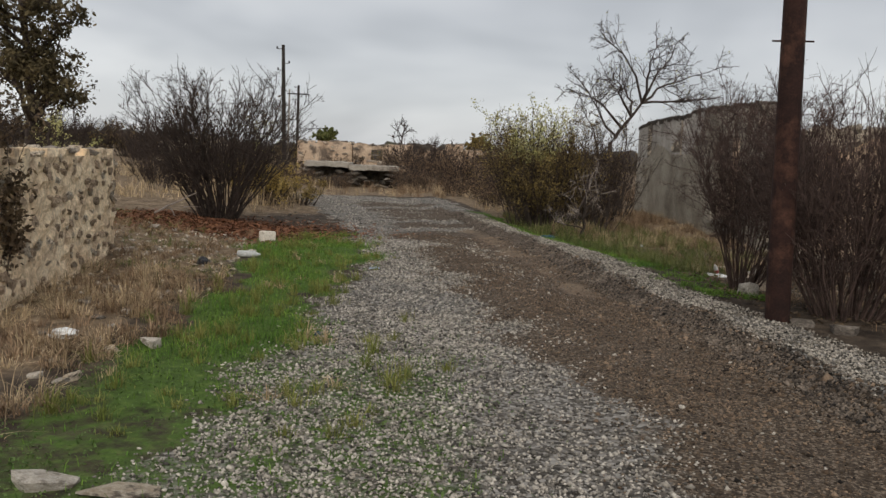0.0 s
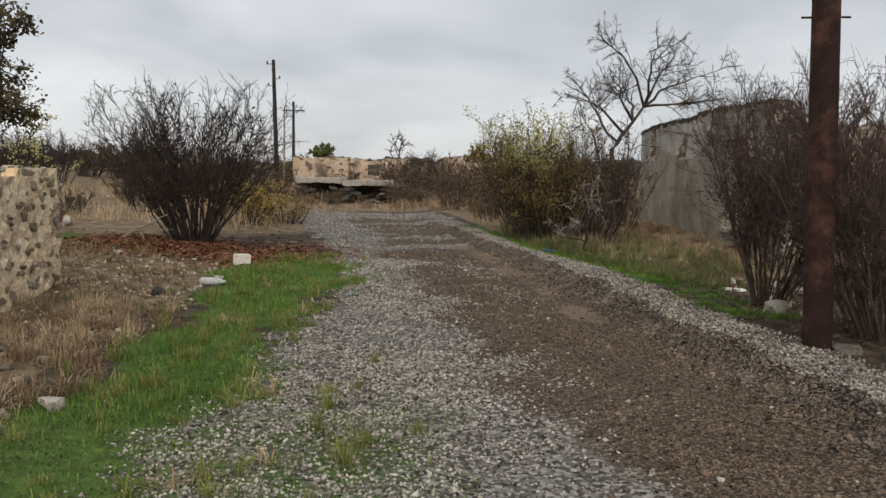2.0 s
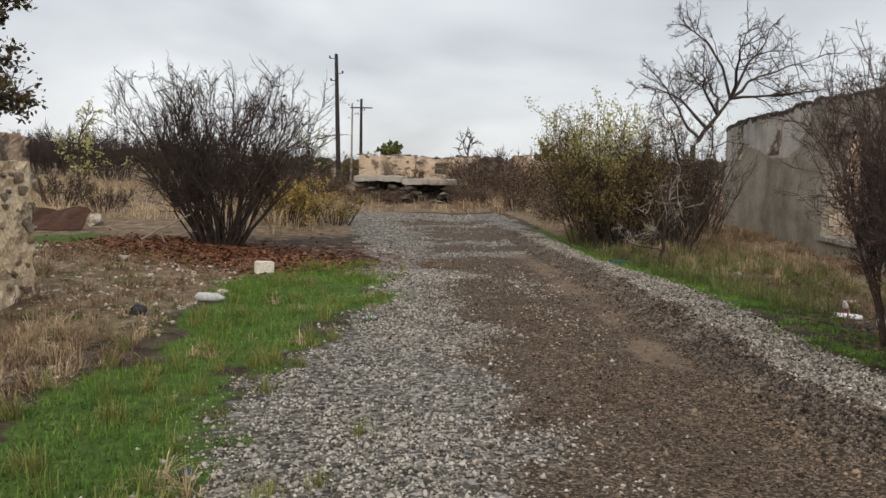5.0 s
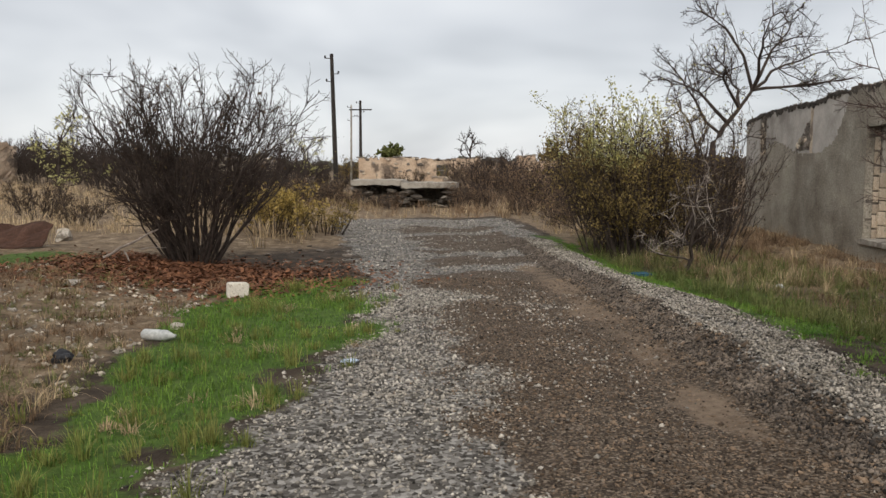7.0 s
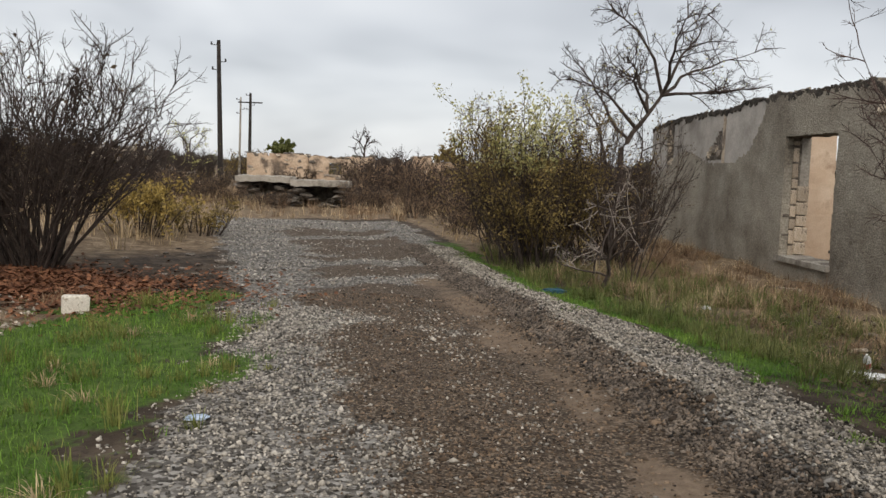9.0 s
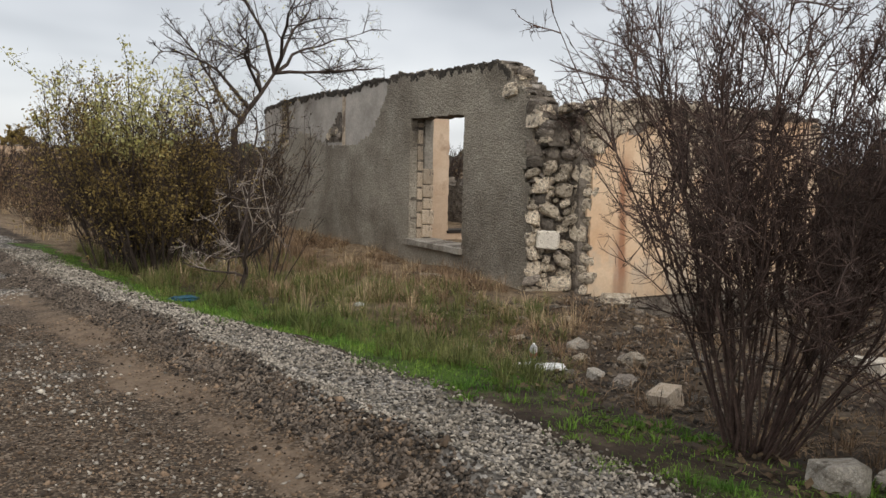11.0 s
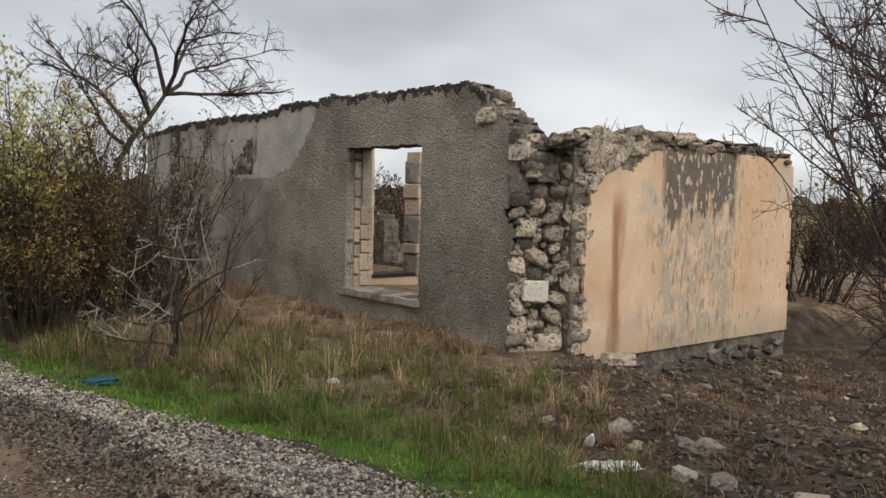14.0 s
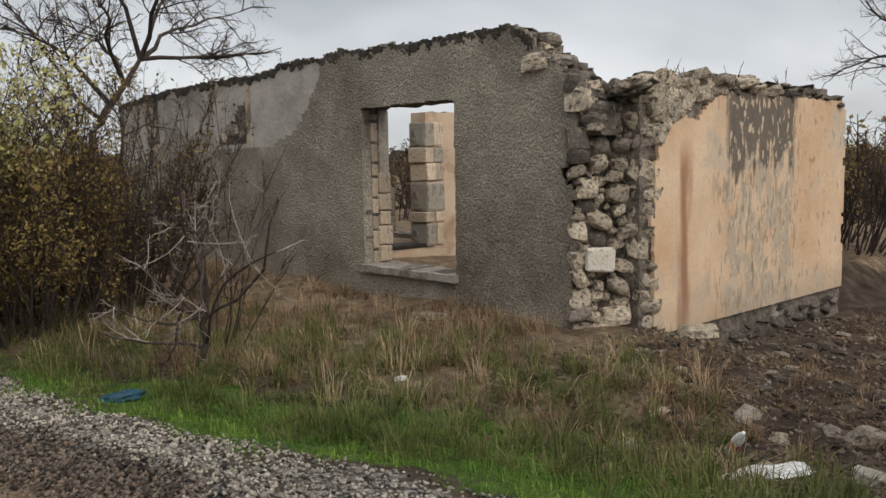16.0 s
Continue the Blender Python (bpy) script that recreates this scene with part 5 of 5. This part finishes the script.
# ---- steel pole beside the track ----
pole = thing("steel_pole", "tall rust-brown steel pipe pole standing beside the track", "pole", at=(3.5, 8.2, hz(3.5, 8.2) - 0.1))
part("shaft", lathe([(0.118, 0), (0.117, 1.5), (0.108, 3.2), (0.10, 6.5), (0.095, 6.52)], 24), M_RUST, pole, smooth=False)
pole.rotation_euler = (0, radians(-1.3), 0)
pin = part("cross_pin", lathe([(0.009, -0.2), (0.009, 0.2)], 8), M_RUST, pole, "thin steel cross pin")
pin.matrix_basis = pose(0, 0, 2.8, 0, 90, 0)


# ---- stone wall on the bank ----
lwall = thing("stone_wall", "broken lime-mortared field stone wall on the bank", "stone wall")
LW0, LW1 = (-3.62, 6.9), (-4.2, 11.5)
def lw(u, z, out=0.0):
    dx, dy = LW1[0] - LW0[0], LW1[1] - LW0[1]
    n = math.hypot(dx, dy)
    return (LW0[0] + dx * u + out * dy / n, LW0[1] + dy * u - out * dx / n, z)
lw_top = lambda u: 1.40 + 0.03 * float(wave(u, 0, 14, 1)) + 0.02 * float(wave(u, 0, 40, 2))
bm = wall_cells(steps(0, 1, 0.025), steps(-0.1, 1.6, 0.08), lambda u, z: z < lw_top(u), lambda u, z: lw(u, z), (-0.45, -0.05, 0), 0.0, 13, 0.025)
lbody = part("wall_body", bm, M_LWALL, lwall, "pale lime mortar")
for i in range(150):
    u, z = rng.uniform(0.0, 1.0), rng.uniform(0.12, 1.36)
    s = rng.uniform(0.09, 0.22)
    p = lw(u, z, -0.012)
    put_rock(R_FIELD if rng.random() < 0.72 else R_STONE, "stone", *p, s, 0.09, s * rng.uniform(0.6, 1.0), lbody, turn=97 + rng.uniform(-10, 10), tilt=0.12)
for i in range(26):
    p = lw(1.0, rng.uniform(0.1, 1.4))
    s = rng.uniform(0.12, 0.24)
    put_rock(R_STONE, "stone", p[0] - rng.uniform(0.0, 0.45), p[1] + 0.03, p[2], s, 0.14, s * 0.7, lbody, tilt=0.4)
for i in range(40):
    u = rng.uniform(0, 1)
    p = lw(u, lw_top(u))
    s = rng.uniform(0.12, 0.28)
    put_rock(R_STONE if rng.random() < 0.5 else R_DARK, "stone", p[0] - rng.uniform(0.02, 0.42), p[1], p[2], s, s * 0.8, s * 0.4, lbody, tilt=0.3)


# ---- loose rocks and litter ----
def rock(label, x, y, sx, sy, sz, meshes=R_WHITE, turn=None, sink=0.3, tilt=0.2, group=""):
    ob = put_rock(meshes, "rock", x, y, hz(x, y) + sz * (0.5 - sink), sx, sy, sz, turn=turn, tilt=tilt)
    return tagged(ob, label, "rock", group)


rock("white cut stone block lying in the grass", -2.8, 15.0, 0.25, 0.2, 0.2, R_PALEBLOCK, 25, 0.1, 0.3)
rock("pale stone on the bank", -2.52, 12.35, 0.14, 0.12, 0.09)
rock("pale flat stone on the bank", -4.05, 11.5, 0.26, 0.16, 0.1)
rock("pale stone lying on the bank", -4.6, 14.4, 0.24, 0.18, 0.16)
rock("grey lump of stone at the grass edge", -2.03, 6.32, 0.17, 0.15, 0.15)
rock("pale flat stone in the near verge", -1.64, 3.68, 0.3, 0.25, 0.1, turn=5)
rock("brown flat stone in the near verge", -1.3, 3.62, 0.4, 0.22, 0.08, R_STONE, 0)
rock("white rock at the foot of the bare bush", 3.95, 10.15, 0.34, 0.3, 0.3)
rock("white rock beside the bare bush", 4.3, 10.1, 0.22, 0.2, 0.2)
rock("flat brown rock beside the steel pole", 3.95, 7.75, 0.4, 0.3, 0.16, R_DARK)
rock("flat brown rock at the foot of the pole", 3.7, 8.1, 0.35, 0.25, 0.1, R_DARK)
rock("cut stone block tipped in the verge", 4.85, 12.2, 0.25, 0.19, 0.16, R_BLOCK, 20, 0.2, 0.25)
rock("pale stone in the verge", 4.95, 13.1, 0.2, 0.13, 0.14)
rock("pale stone by the litter", 4.45, 14.3, 0.16, 0.12, 0.12)
rock("rounded pale stone in the dry grass", 5.58, 14.13, 0.22, 0.16, 0.16)
rock("ochre stone in the rubble", 5.6, 13.35, 0.3, 0.2, 0.2, R_STONE)
rock("mossy stone at the house corner", 7.25, 15.5, 0.45, 0.3, 0.3, R_STONE)
rock("dark slab of rubble", 5.1, 12.9, 0.3, 0.2, 0.1, R_DARK)
rock("pale rubble in the hollow", 7.4, 12.3, 0.4, 0.3, 0.4, R_WHITE)
rock("white rock beyond the bare bush", -8.0, 20.5, 0.5, 0.4, 0.45, R_WHITE)
rock("pale stone below the window", 5.9, 17.6, 0.4, 0.2, 0.12, R_STONE)
for i in range(80):
    x, y = rng.uniform(-7.5, -2.4), rng.uniform(9.5, 15.5)
    s = rng.uniform(0.03, 0.12)
    rock("small pale stone scattered on the bank", x, y, s * 1.3, s, s * 0.6, R_WHITE if rng.random() < 0.6 else R_STONE, group="stones on the bank")
for i in range(210):
    x = rng.uniform(4.8, 11.5)
    y = rng.uniform(12.0, 15.6)
    s = rng.uniform(0.04, 0.15)
    rock("broken rubble stone in the hollow", x, y, s * 1.4, s, s * 0.6, R_FLAKE if rng.random() < 0.7 else (R_DARK if rng.random() < 0.6 else R_STONE), group="rubble beside the house")
for i in range(46):
    x, y = rng.uniform(-3.9, -2.2), rng.uniform(4.5, 9.0)
    s = rng.uniform(0.04, 0.12)
    rock("small stone in the dry weeds", x, y, s * 1.3, s, s * 0.7, R_WHITE if rng.random() < 0.25 else (R_STONE if rng.random() < 0.6 else R_DARK), group="stones on the bank")
for i in range(22):
    x, y = rng.uniform(-3.6, -2.0), rng.uniform(16.0, 20.5)
    s = rng.uniform(0.05, 0.14)
    rock("dark clod beside the gravel", x, y, s * 1.3, s, s * 0.6, R_DARK, group="clods")


def crumpled(name, label, category, x, y, sx, sy, sz, material, turn=0, seed=1):
    r = np.random.default_rng(seed)
    bm = bmesh.new()
    bmesh.ops.create_icosphere(bm, subdivisions=3, radius=0.5)
    for v in bm.verts:
        d = 1 + 0.35 * noise.noise(v.co * 4 + Vector((seed * 7, 0, 0))) + r.uniform(-0.05, 0.05)
        v.co = Vector((v.co.x * sx * d, v.co.y * sy * d, max(-0.3, v.co.z) * sz * d))
    ob = part(name, bm, material)
    ob.matrix_basis = pose(x, y, hz(x, y) + 0.02, 0, 0, turn)
    return tagged(ob, label, category)


crumpled("plastic_bag", "flattened white plastic bag on the grass", "bag", 4.6, 13.5, 0.55, 0.2, 0.07, M_WHITE, -25, 3)
crumpled("blue_wrapper", "crushed blue plastic wrapper at the gravel edge", "litter", 2.45, 16.95, 0.34, 0.16, 0.09, M_BLUE, 15, 7)
crumpled("crushed_can", "small crushed white and blue can in the grass", "can", 4.1, 16.0, 0.1, 0.05, 0.05, M_GREYPLASTIC, -15, 9)
crumpled("bottle_cap", "tiny blue plastic scrap on the gravel", "litter", -0.85, 6.9, 0.06, 0.05, 0.04, M_BLUE, 0, 11)
crumpled("plastic_scrap", "pale plastic scrap in the dry weeds", "litter", -2.8, 6.6, 0.22, 0.14, 0.1, M_WHITE, 0, 13)
BOTTLE = (4.86, 13.86)
bottle = thing("plastic_bottle", "pale plastic bottle with a red label leaning in the grass", "bottle", at=(BOTTLE[0], BOTTLE[1], hz(*BOTTLE) + 0.02))
part("bottle_body", lathe([(0.035, 0), (0.04, 0.01), (0.04, 0.19), (0.03, 0.23), (0.014, 0.26), (0.014, 0.28)], 14), M_WHITE, bottle, smooth=True)
part("label", lathe([(0.0412, 0.06), (0.0412, 0.15)], 14), M_PINK, bottle, "red label")
bottle.rotation_euler = (radians(35), radians(-30), 0)
bottle.scale = (0.85, 0.85, 0.85)
flask = thing("plastic_bottle", "grey empty plastic bottle lying on the bank", "bottle", at=(-2.6, 11.8, hz(-2.6, 11.8) + 0.045))
part("bottle_body", lathe([(0.04, 0), (0.05, 0.015), (0.05, 0.2), (0.047, 0.21), (0.05, 0.22), (0.05, 0.25), (0.018, 0.33), (0.018, 0.35)], 14), M_GREYPLASTIC, flask, smooth=True)
flask.rotation_euler = (radians(88), 0, radians(70))
crumpled("black_bag", "small crumpled black plastic bag in the weeds", "bag", -2.85, 10.9, 0.16, 0.12, 0.14, M_BLACK, 30, 17)
crumpled("plastic_scrap", "pale blue scrap of plastic on the gravel", "litter", -0.65, 11.05, 0.14, 0.1, 0.03, M_PALEBLUE, 10, 19)
branch = thing("fallen_branch", "pale fallen branch lying on the bank", "branch", at=(-5.3, 16.6, hz(-5.3, 16.6) + 0.04))
rb = np.random.default_rng(77)
P = lines(rb, np.array([(0.0, 0, 0), (0.3, 0.02, 0.1), (0.55, 0.0, 0.12)]), np.array([(1.0, 0.1, 0.25), (0.5, -0.3, -0.4), (0.6, 0.4, 0.3)]), np.array([0.9, 0.4, 0.4]), 7, -0.25, 0.05)
part_np("stick", *tubes(P, taper(P, [0.025, 0.014, 0.012], [0.012, 0.006, 0.004]), 6), M_PALETWIG, branch, smooth=True)
scrap = part("rusty_scrap", wall_cells(steps(0, 1.3, 0.13), steps(0, 0.7, 0.1), lambda u, z: True, lambda u, z: (u, 0.55 * z + 0.05 * float(wave(u, z, 5, 2)), 0.55 * z + 0.06 * float(wave(u, z, 6, 1))), (0, 0.0, 0.02), 0.01, 31), mat("rust", (0.045, 0.022, 0.014), (0.085, 0.042, 0.028), 4, 0.9, 0.5, 30, 0.01))
scrap.location = (-8.5, 18.3, hz(-8.2, 18.5))
tagged(scrap, "rusty bent sheet of scrap metal in the grass", "scrap metal")

# ---- far end of the track: poles, slabs and ruins ----
def wooden_pole(label, x, y, tall, lean, r=0.13, arm=0.0, material=M_WOOD):
    p = thing("utility_pole", label, "pole", at=(x, y, hz(x, y) - 0.1))
    part("shaft", lathe([(r, 0), (r * 0.85, tall * 0.5), (r * 0.65, tall)], 10), material, p)
    if arm:
        a = part("crossarm", box(arm, 0.1, 0.1, (0, 0, tall - 0.75), 0.01), material, p)
    for k, (dx, dz) in enumerate(((-0.32, -0.2), (0.3, -0.95), (-0.28, -1.3))):
        part("bracket", box(abs(dx), 0.03, 0.03, (dx / 2, 0, tall + dz)), M_WOOD, p)
        ins = part("insulator", lathe([(0.03, 0), (0.05, 0.04), (0.03, 0.1), (0.05, 0.13)], 8), M_WOOD, p)
        ins.location = (dx, 0, tall + dz)
    p.rotation_euler = (0, radians(lean), 0)
    return p


wooden_pole("tarred wooden utility pole with small insulators", -7.7, 45.5, 6.9, -1.2)
wooden_pole("dark utility pole with a crossarm", -11.6, 75, 7.0, 0.3, 0.15, 1.9)
wooden_pole("pale concrete utility pole", -12.6, 76, 6.7, 0.8, 0.1, 0.0, M_CONC)


def far_ruin(label, x0, x1, y, tall, seed, depth=3.0, openings=()):
    ob = thing("ruined_wall", label, "ruin")
    r = lambda u: tall + 0.1 * float(wave(u, 0, 1.2, seed)) + 0.06 * float(wave(u, 0, 5, seed))
    bm = wall_cells(steps(x0, x1, 0.22), steps(-0.2, tall + 0.5, 0.16), lambda u, z: z < r(u) and not any(a < u < b and c < z < d for a, b, c, d in openings), lambda u, z: (u, y, z), (0, 0.45, 0), 0.04, seed, 0.015)
    part("front_face", bm, M_FARPEACH, ob)
    for k, u in enumerate((x0, x1 - 0.45)):
        bm = wall_cells(steps(y + 0.46, y + depth, 0.25), steps(-0.2, tall + 0.5, 0.16), lambda v, z: z < r(u) - 0.25 * (v - y) * 0.3, lambda v, z: (u, v, z), (0.45, 0, 0), 0.05, seed + 7 + k, 0.05)
        part("cross_wall", bm, M_FARPEACH, ob)
    for i in range(int((x1 - x0) * 4)):
        u = rng.uniform(x0, x1)
        put_rock(R_DARK, "stone", u, y + 0.2, r(u), 0.5, 0.4, 0.2, ob, tilt=0.3)
        put_rock(R_DARK if i % 3 else R_STONE, "stone", rng.uniform(x0, x1), y + 0.02, rng.uniform(0.2, tall), rng.uniform(0.2, 0.6), 0.2, rng.uniform(0.15, 0.35), ob, turn=0, tilt=0.1)
    return ob


far_ruin("long ruined wall with faded peach plaster", -10.2, -5.95, 66.0, 2.2, 3)
far_ruin("ruined wall with peach plaster and a broken dark recess", -5.75, -1.3, 64.5, 2.1, 4, openings=((-4.4, -3.6, 0.9, 1.7),))
far_ruin("short ruined wall end with faded plaster", 1.3, 2.6, 65.0, 2.3, 5)
far_ruin("low ruined wall among bushes", 2.7, 4.6, 66.5, 1.9, 6, openings=((3.3, 3.6, 0.6, 1.4),))
far_ruin("ruined wall behind the bushes", -2.0, 1.4, 67.5, 1.75, 7)
far_ruin("low ruined wall among distant bushes", 4.8, 11.0, 70.0, 1.8, 9)
far_ruin("distant ruined house wall", -27.5, -25.3, 45.0, 3.0, 8)
for lab, x0, x1, y, z in (("broken concrete slab propped over dark rubble", -5.3, -3.35, 36.3, 0.84), ("long concrete slab lying across rubble", -3.35, -1.3, 36.0, 0.74)):
    sl = thing("concrete_slab", lab, "slab")
    bm = wall_cells(steps(x0, x1, 0.2), steps(y, y + 1.6, 0.2), lambda u, v: True, lambda u, v: (u, v, z + 0.02 * float(wave(u, v, 3, 1))), (0, 0, 0.2), 0.04, 17, 0.03)
    part("slab", bm, M_CONC, sl)
    for i in range(46):
        u = (x0 + 0.3, x1 - 0.3)[i % 2] + rng.uniform(-0.3, 0.3) if i < 24 else rng.uniform(x0 + 0.1, x1 - 0.1)
        zz = rng.uniform(0.05, z - 0.08) if i < 24 else rng.uniform(0.05, 0.35)
        put_rock(R_FLAKE if i % 4 else R_DARK, "stone", u, y + 0.25 + rng.uniform(-0.1, 0.8), zz, rng.uniform(0.3, 0.7), 0.5, rng.uniform(0.15, 0.28), sl, tilt=0.4)
    bm = wall_cells(steps(x0 + 0.1, x1 - 0.1, 0.25), steps(-0.1, z + 0.01, 0.15), lambda u, v: True, lambda u, v: (u, y + 1.5, v), (0, 0.1, 0), 0.03, 18, 0.03)
    part("support_wall", bm, M_CORE, sl)
heap = thing("rubble_heap", "grey heap of rubble stones in the meadow", "rubble")
for i in range(170):
    u = rng.uniform(-13.5, -8.3)
    zz = rng.uniform(0, 1.0) * (0.9 + 0.9 * smooth01(-u, 8.5, 11))
    put_rock(R_DARK if rng.random() < 0.7 else R_STONE, "stone", u, 43 + rng.uniform(-0.6, 0.6) + 0.5 * zz, hz(u, 43) + zz, rng.uniform(0.3, 0.7), 0.5, rng.uniform(0.15, 0.35), heap, tilt=0.4)

# ---- distant scrub ----
kinds = [bush("scrub_bush", "dark bare scrub bush in the distance", -30, 60, 2.0, 34, 0.7, 31, foot=0.7, per=(7, 6), thick=0.022, fr=(0.45, 0.5), group="distant scrub", tw=0.005),
         bush("scrub_bush", "dark scrub bush with brown leaves in the distance", -27, 61, 1.7, 30, 0.9, 32, foot=0.8, per=(6, 5), leaves=1100, leaf_mat=M_BROWNLEAF, leaf=0.07, thick=0.03, fr=(0.5, 0.5), group="distant scrub", tw=0.0055),
         bush("scrub_bush", "distant scrub bush with olive leaves", -24, 62, 1.8, 26, 0.7, 33, foot=0.7, per=(4, 3), leaves=900, leaf_mat=M_OLIVE, leaf=0.07, thick=0.03, fr=(0.5, 0.5), group="distant scrub", tw=0.006),
         bush("scrub_bush", "low brown scrub with withered seed heads", -21, 63, 1.5, 46, 0.75, 34, foot=0.6, per=(6, 5), leaves=2600, leaf_mat=M_TAN, leaf=0.03, thick=0.012, group="distant scrub", tw=0.0035)]


def plant(k, x, y, s, sz=None):
    return copy_thing(kinds[k], pose(x, y, hz(x, y) - 0.05, 0, 0, rng.uniform(0, 360)) @ Matrix.Diagonal((s, s, sz or s, 1)))


for x, y, s, k in ((-0.6, 58, 1.1, 0), (0.6, 57, 1.0, 0), (-1.6, 60, 1.0, 1), (3.2, 55, 0.9, 1), (4.6, 52, 1.0, 0), (6.2, 46, 1.0, 0), (7.5, 40, 1.0, 1), (5.0, 35, 0.8, 1), (4.2, 31, 0.6, 0), (3.4, 28.5, 0.5, 0), (6.2, 31, 0.9, 0),
                   (-8.6, 40, 0.75, 0), (-7.2, 42, 0.55, 1), (-9.6, 39, 0.7, 0), (-11.4, 41, 0.6, 1), (-13.5, 42, 0.7, 0), (-8.2, 33, 0.75, 0), (-5.6, 41, 0.4, 1), (-6.6, 36, 0.4, 1), (-4.6, 50, 0.6, 1), (-2.2, 44, 0.35, 1), (-0.9, 40, 0.4, 0), (0.9, 42, 0.4, 1)):
    plant(k, x, y, s)
for x, y, s in ((-5.9, 34.4, 0.55), (-5.0, 34.8, 0.4), (-4.2, 34.9, 0.3), (-3.5, 34.6, 0.38), (-0.9, 35.2, 0.6), (-0.2, 34, 0.5), (-6.6, 31, 0.6), (-6.2, 27.8, 0.5), (-7.2, 34, 0.7), (1.0, 31.5, 0.45), (2.0, 30, 0.6), (2.9, 32, 0.8), (2.4, 27.2, 0.55), (3.3, 26, 0.8),
                (4.4, 29, 1.0), (1.9, 25.4, 0.35), (3.9, 36, 1.0), (1.6, 38, 0.9), (-0.4, 45, 1.0), (0.9, 47, 1.1), (2.6, 44, 1.1)):
    plant(3, x, y, s)
for i in range(44):
    x = rng.uniform(-52, -11)
    y = rng.uniform(44, 70) + 0.25 * max(0, -x - 20)
    plant(int(rng.integers(3)) if rng.random() < 0.35 else 0, x, y, rng.uniform(0.7, 1.25))
for i in range(22):
    plant(int(rng.integers(3)), rng.uniform(-14, 20), rng.uniform(70, 90), rng.uniform(0.7, 1.15))
for i in range(24):
    plant(int(rng.integers(3)), rng.uniform(14, 60), rng.uniform(14, 60), rng.uniform(0.7, 1.2))
for x, y, s in ((-9.5, 24, 0.35), (-12.2, 27, 0.5), (-8.3, 26.5, 0.45), (-10, 31, 0.5), (12.5, 31, 0.8), (15, 29, 0.8), (10, 34, 0.8), (16, 34, 0.9), (13, 20, 0.6), (14.5, 17, 0.8), (16, 14, 0.9), (13.3, 14.2, 0.5)):
    plant(int(rng.integers(2)), x, y, s)
tree("bare_tree", "bare tree behind the far ruins", -2.4, 72, [(0, 0, 0), (0, 0, 1.5), (0.1, 0, 3.2)], 41, r0=0.12, limbs=9, limb_len=2.0, lo=0.45, per=(6, 5, 0), twig_r=0.012)
tree("olive_tree", "small leafy tree behind the far ruins", -9.5, 80, [(0, 0, 0), (0, 0, 1.5), (0.1, 0, 2.6)], 42, r0=0.12, limbs=12, limb_len=1.5, lo=0.5, per=(6, 4, 0), leaves=3000, leaf_mat=M_OLIVEGRASS, leaf=0.14, twig_r=0.012)
tree("olive_tree", "small leafy tree among the far ruins", 4.8, 82, [(0, 0, 0), (0, 0, 1.3), (0.1, 0, 2.2)], 43, r0=0.12, limbs=12, limb_len=1.6, lo=0.5, per=(6, 4, 0), leaves=3000, leaf_mat=M_OLIVE, leaf=0.14, twig_r=0.012)
tree("bare_tree", "tall bare tree beyond the house", 21.8, 18.0, [(0, 0, 0), (0, 0, 1.5), (0.2, 0, 3.2), (0.1, 0, 4.6)], 44, r0=0.13, limbs=14, limb_len=2.8, lo=0.3, per=(7, 5, 3), twig_r=0.006)
tree("yellow_tree", "young tree with a few yellow leaves", -13.5, 30.5, [(0, 0, 0), (0, 0, 1.2), (0.1, 0, 2.2)], 45, r0=0.06, limbs=9, limb_len=1.2, lo=0.3, per=(5, 4, 0), leaves=900, leaf_mat=M_YELLOW, leaf=0.05, twig_r=0.006)
tree("yellow_tree", "young tree with sparse pale leaves by the pole", -8.8, 44, [(0, 0, 0), (0, 0, 1.2), (0.1, 0, 2.4)], 46, r0=0.06, limbs=9, limb_len=1.5, lo=0.3, per=(5, 4, 0), leaves=500, leaf_mat=M_YELLOW, leaf=0.05, twig_r=0.007)


def far_woods():
    """A ragged belt of low woods all round, far off."""
    n = 720
    a = np.linspace(0, 2 * np.pi, n, endpoint=False)
    R = 150 + 25 * np.sin(3 * a + 1) + 12 * np.sin(7 * a)
    top = 3.0 + 0.9 * np.sin(5 * a + 2) + 0.6 * np.sin(17 * a) + rng.uniform(-0.7, 0.7, n)
    rows = []
    for k, f in enumerate((0.0, 0.55, 0.85, 1.0, 0.9)):
        rr = R + (0, 1.5, 3.5, 6, 14)[k] + rng.uniform(-0.8, 0.8, n)
        x, y = 1 + rr * np.cos(a), 10 + rr * np.sin(a)
        rows.append(np.stack((x, y, height(x, y) - 0.2 + top * f + (rng.uniform(-0.4, 0.4, n) if k else 0)), -1))
    v = np.concatenate(rows)
    i = np.arange(n)
    f = np.concatenate([np.stack((k * n + i, k * n + (i + 1) % n, (k + 1) * n + (i + 1) % n, (k + 1) * n + i), -1) for k in range(4)])
    return tagged(part_np("distant_woods", v, f, M_DARKTHICK), "low dark woods along the horizon", "woods", kind="stuff")


far_woods()
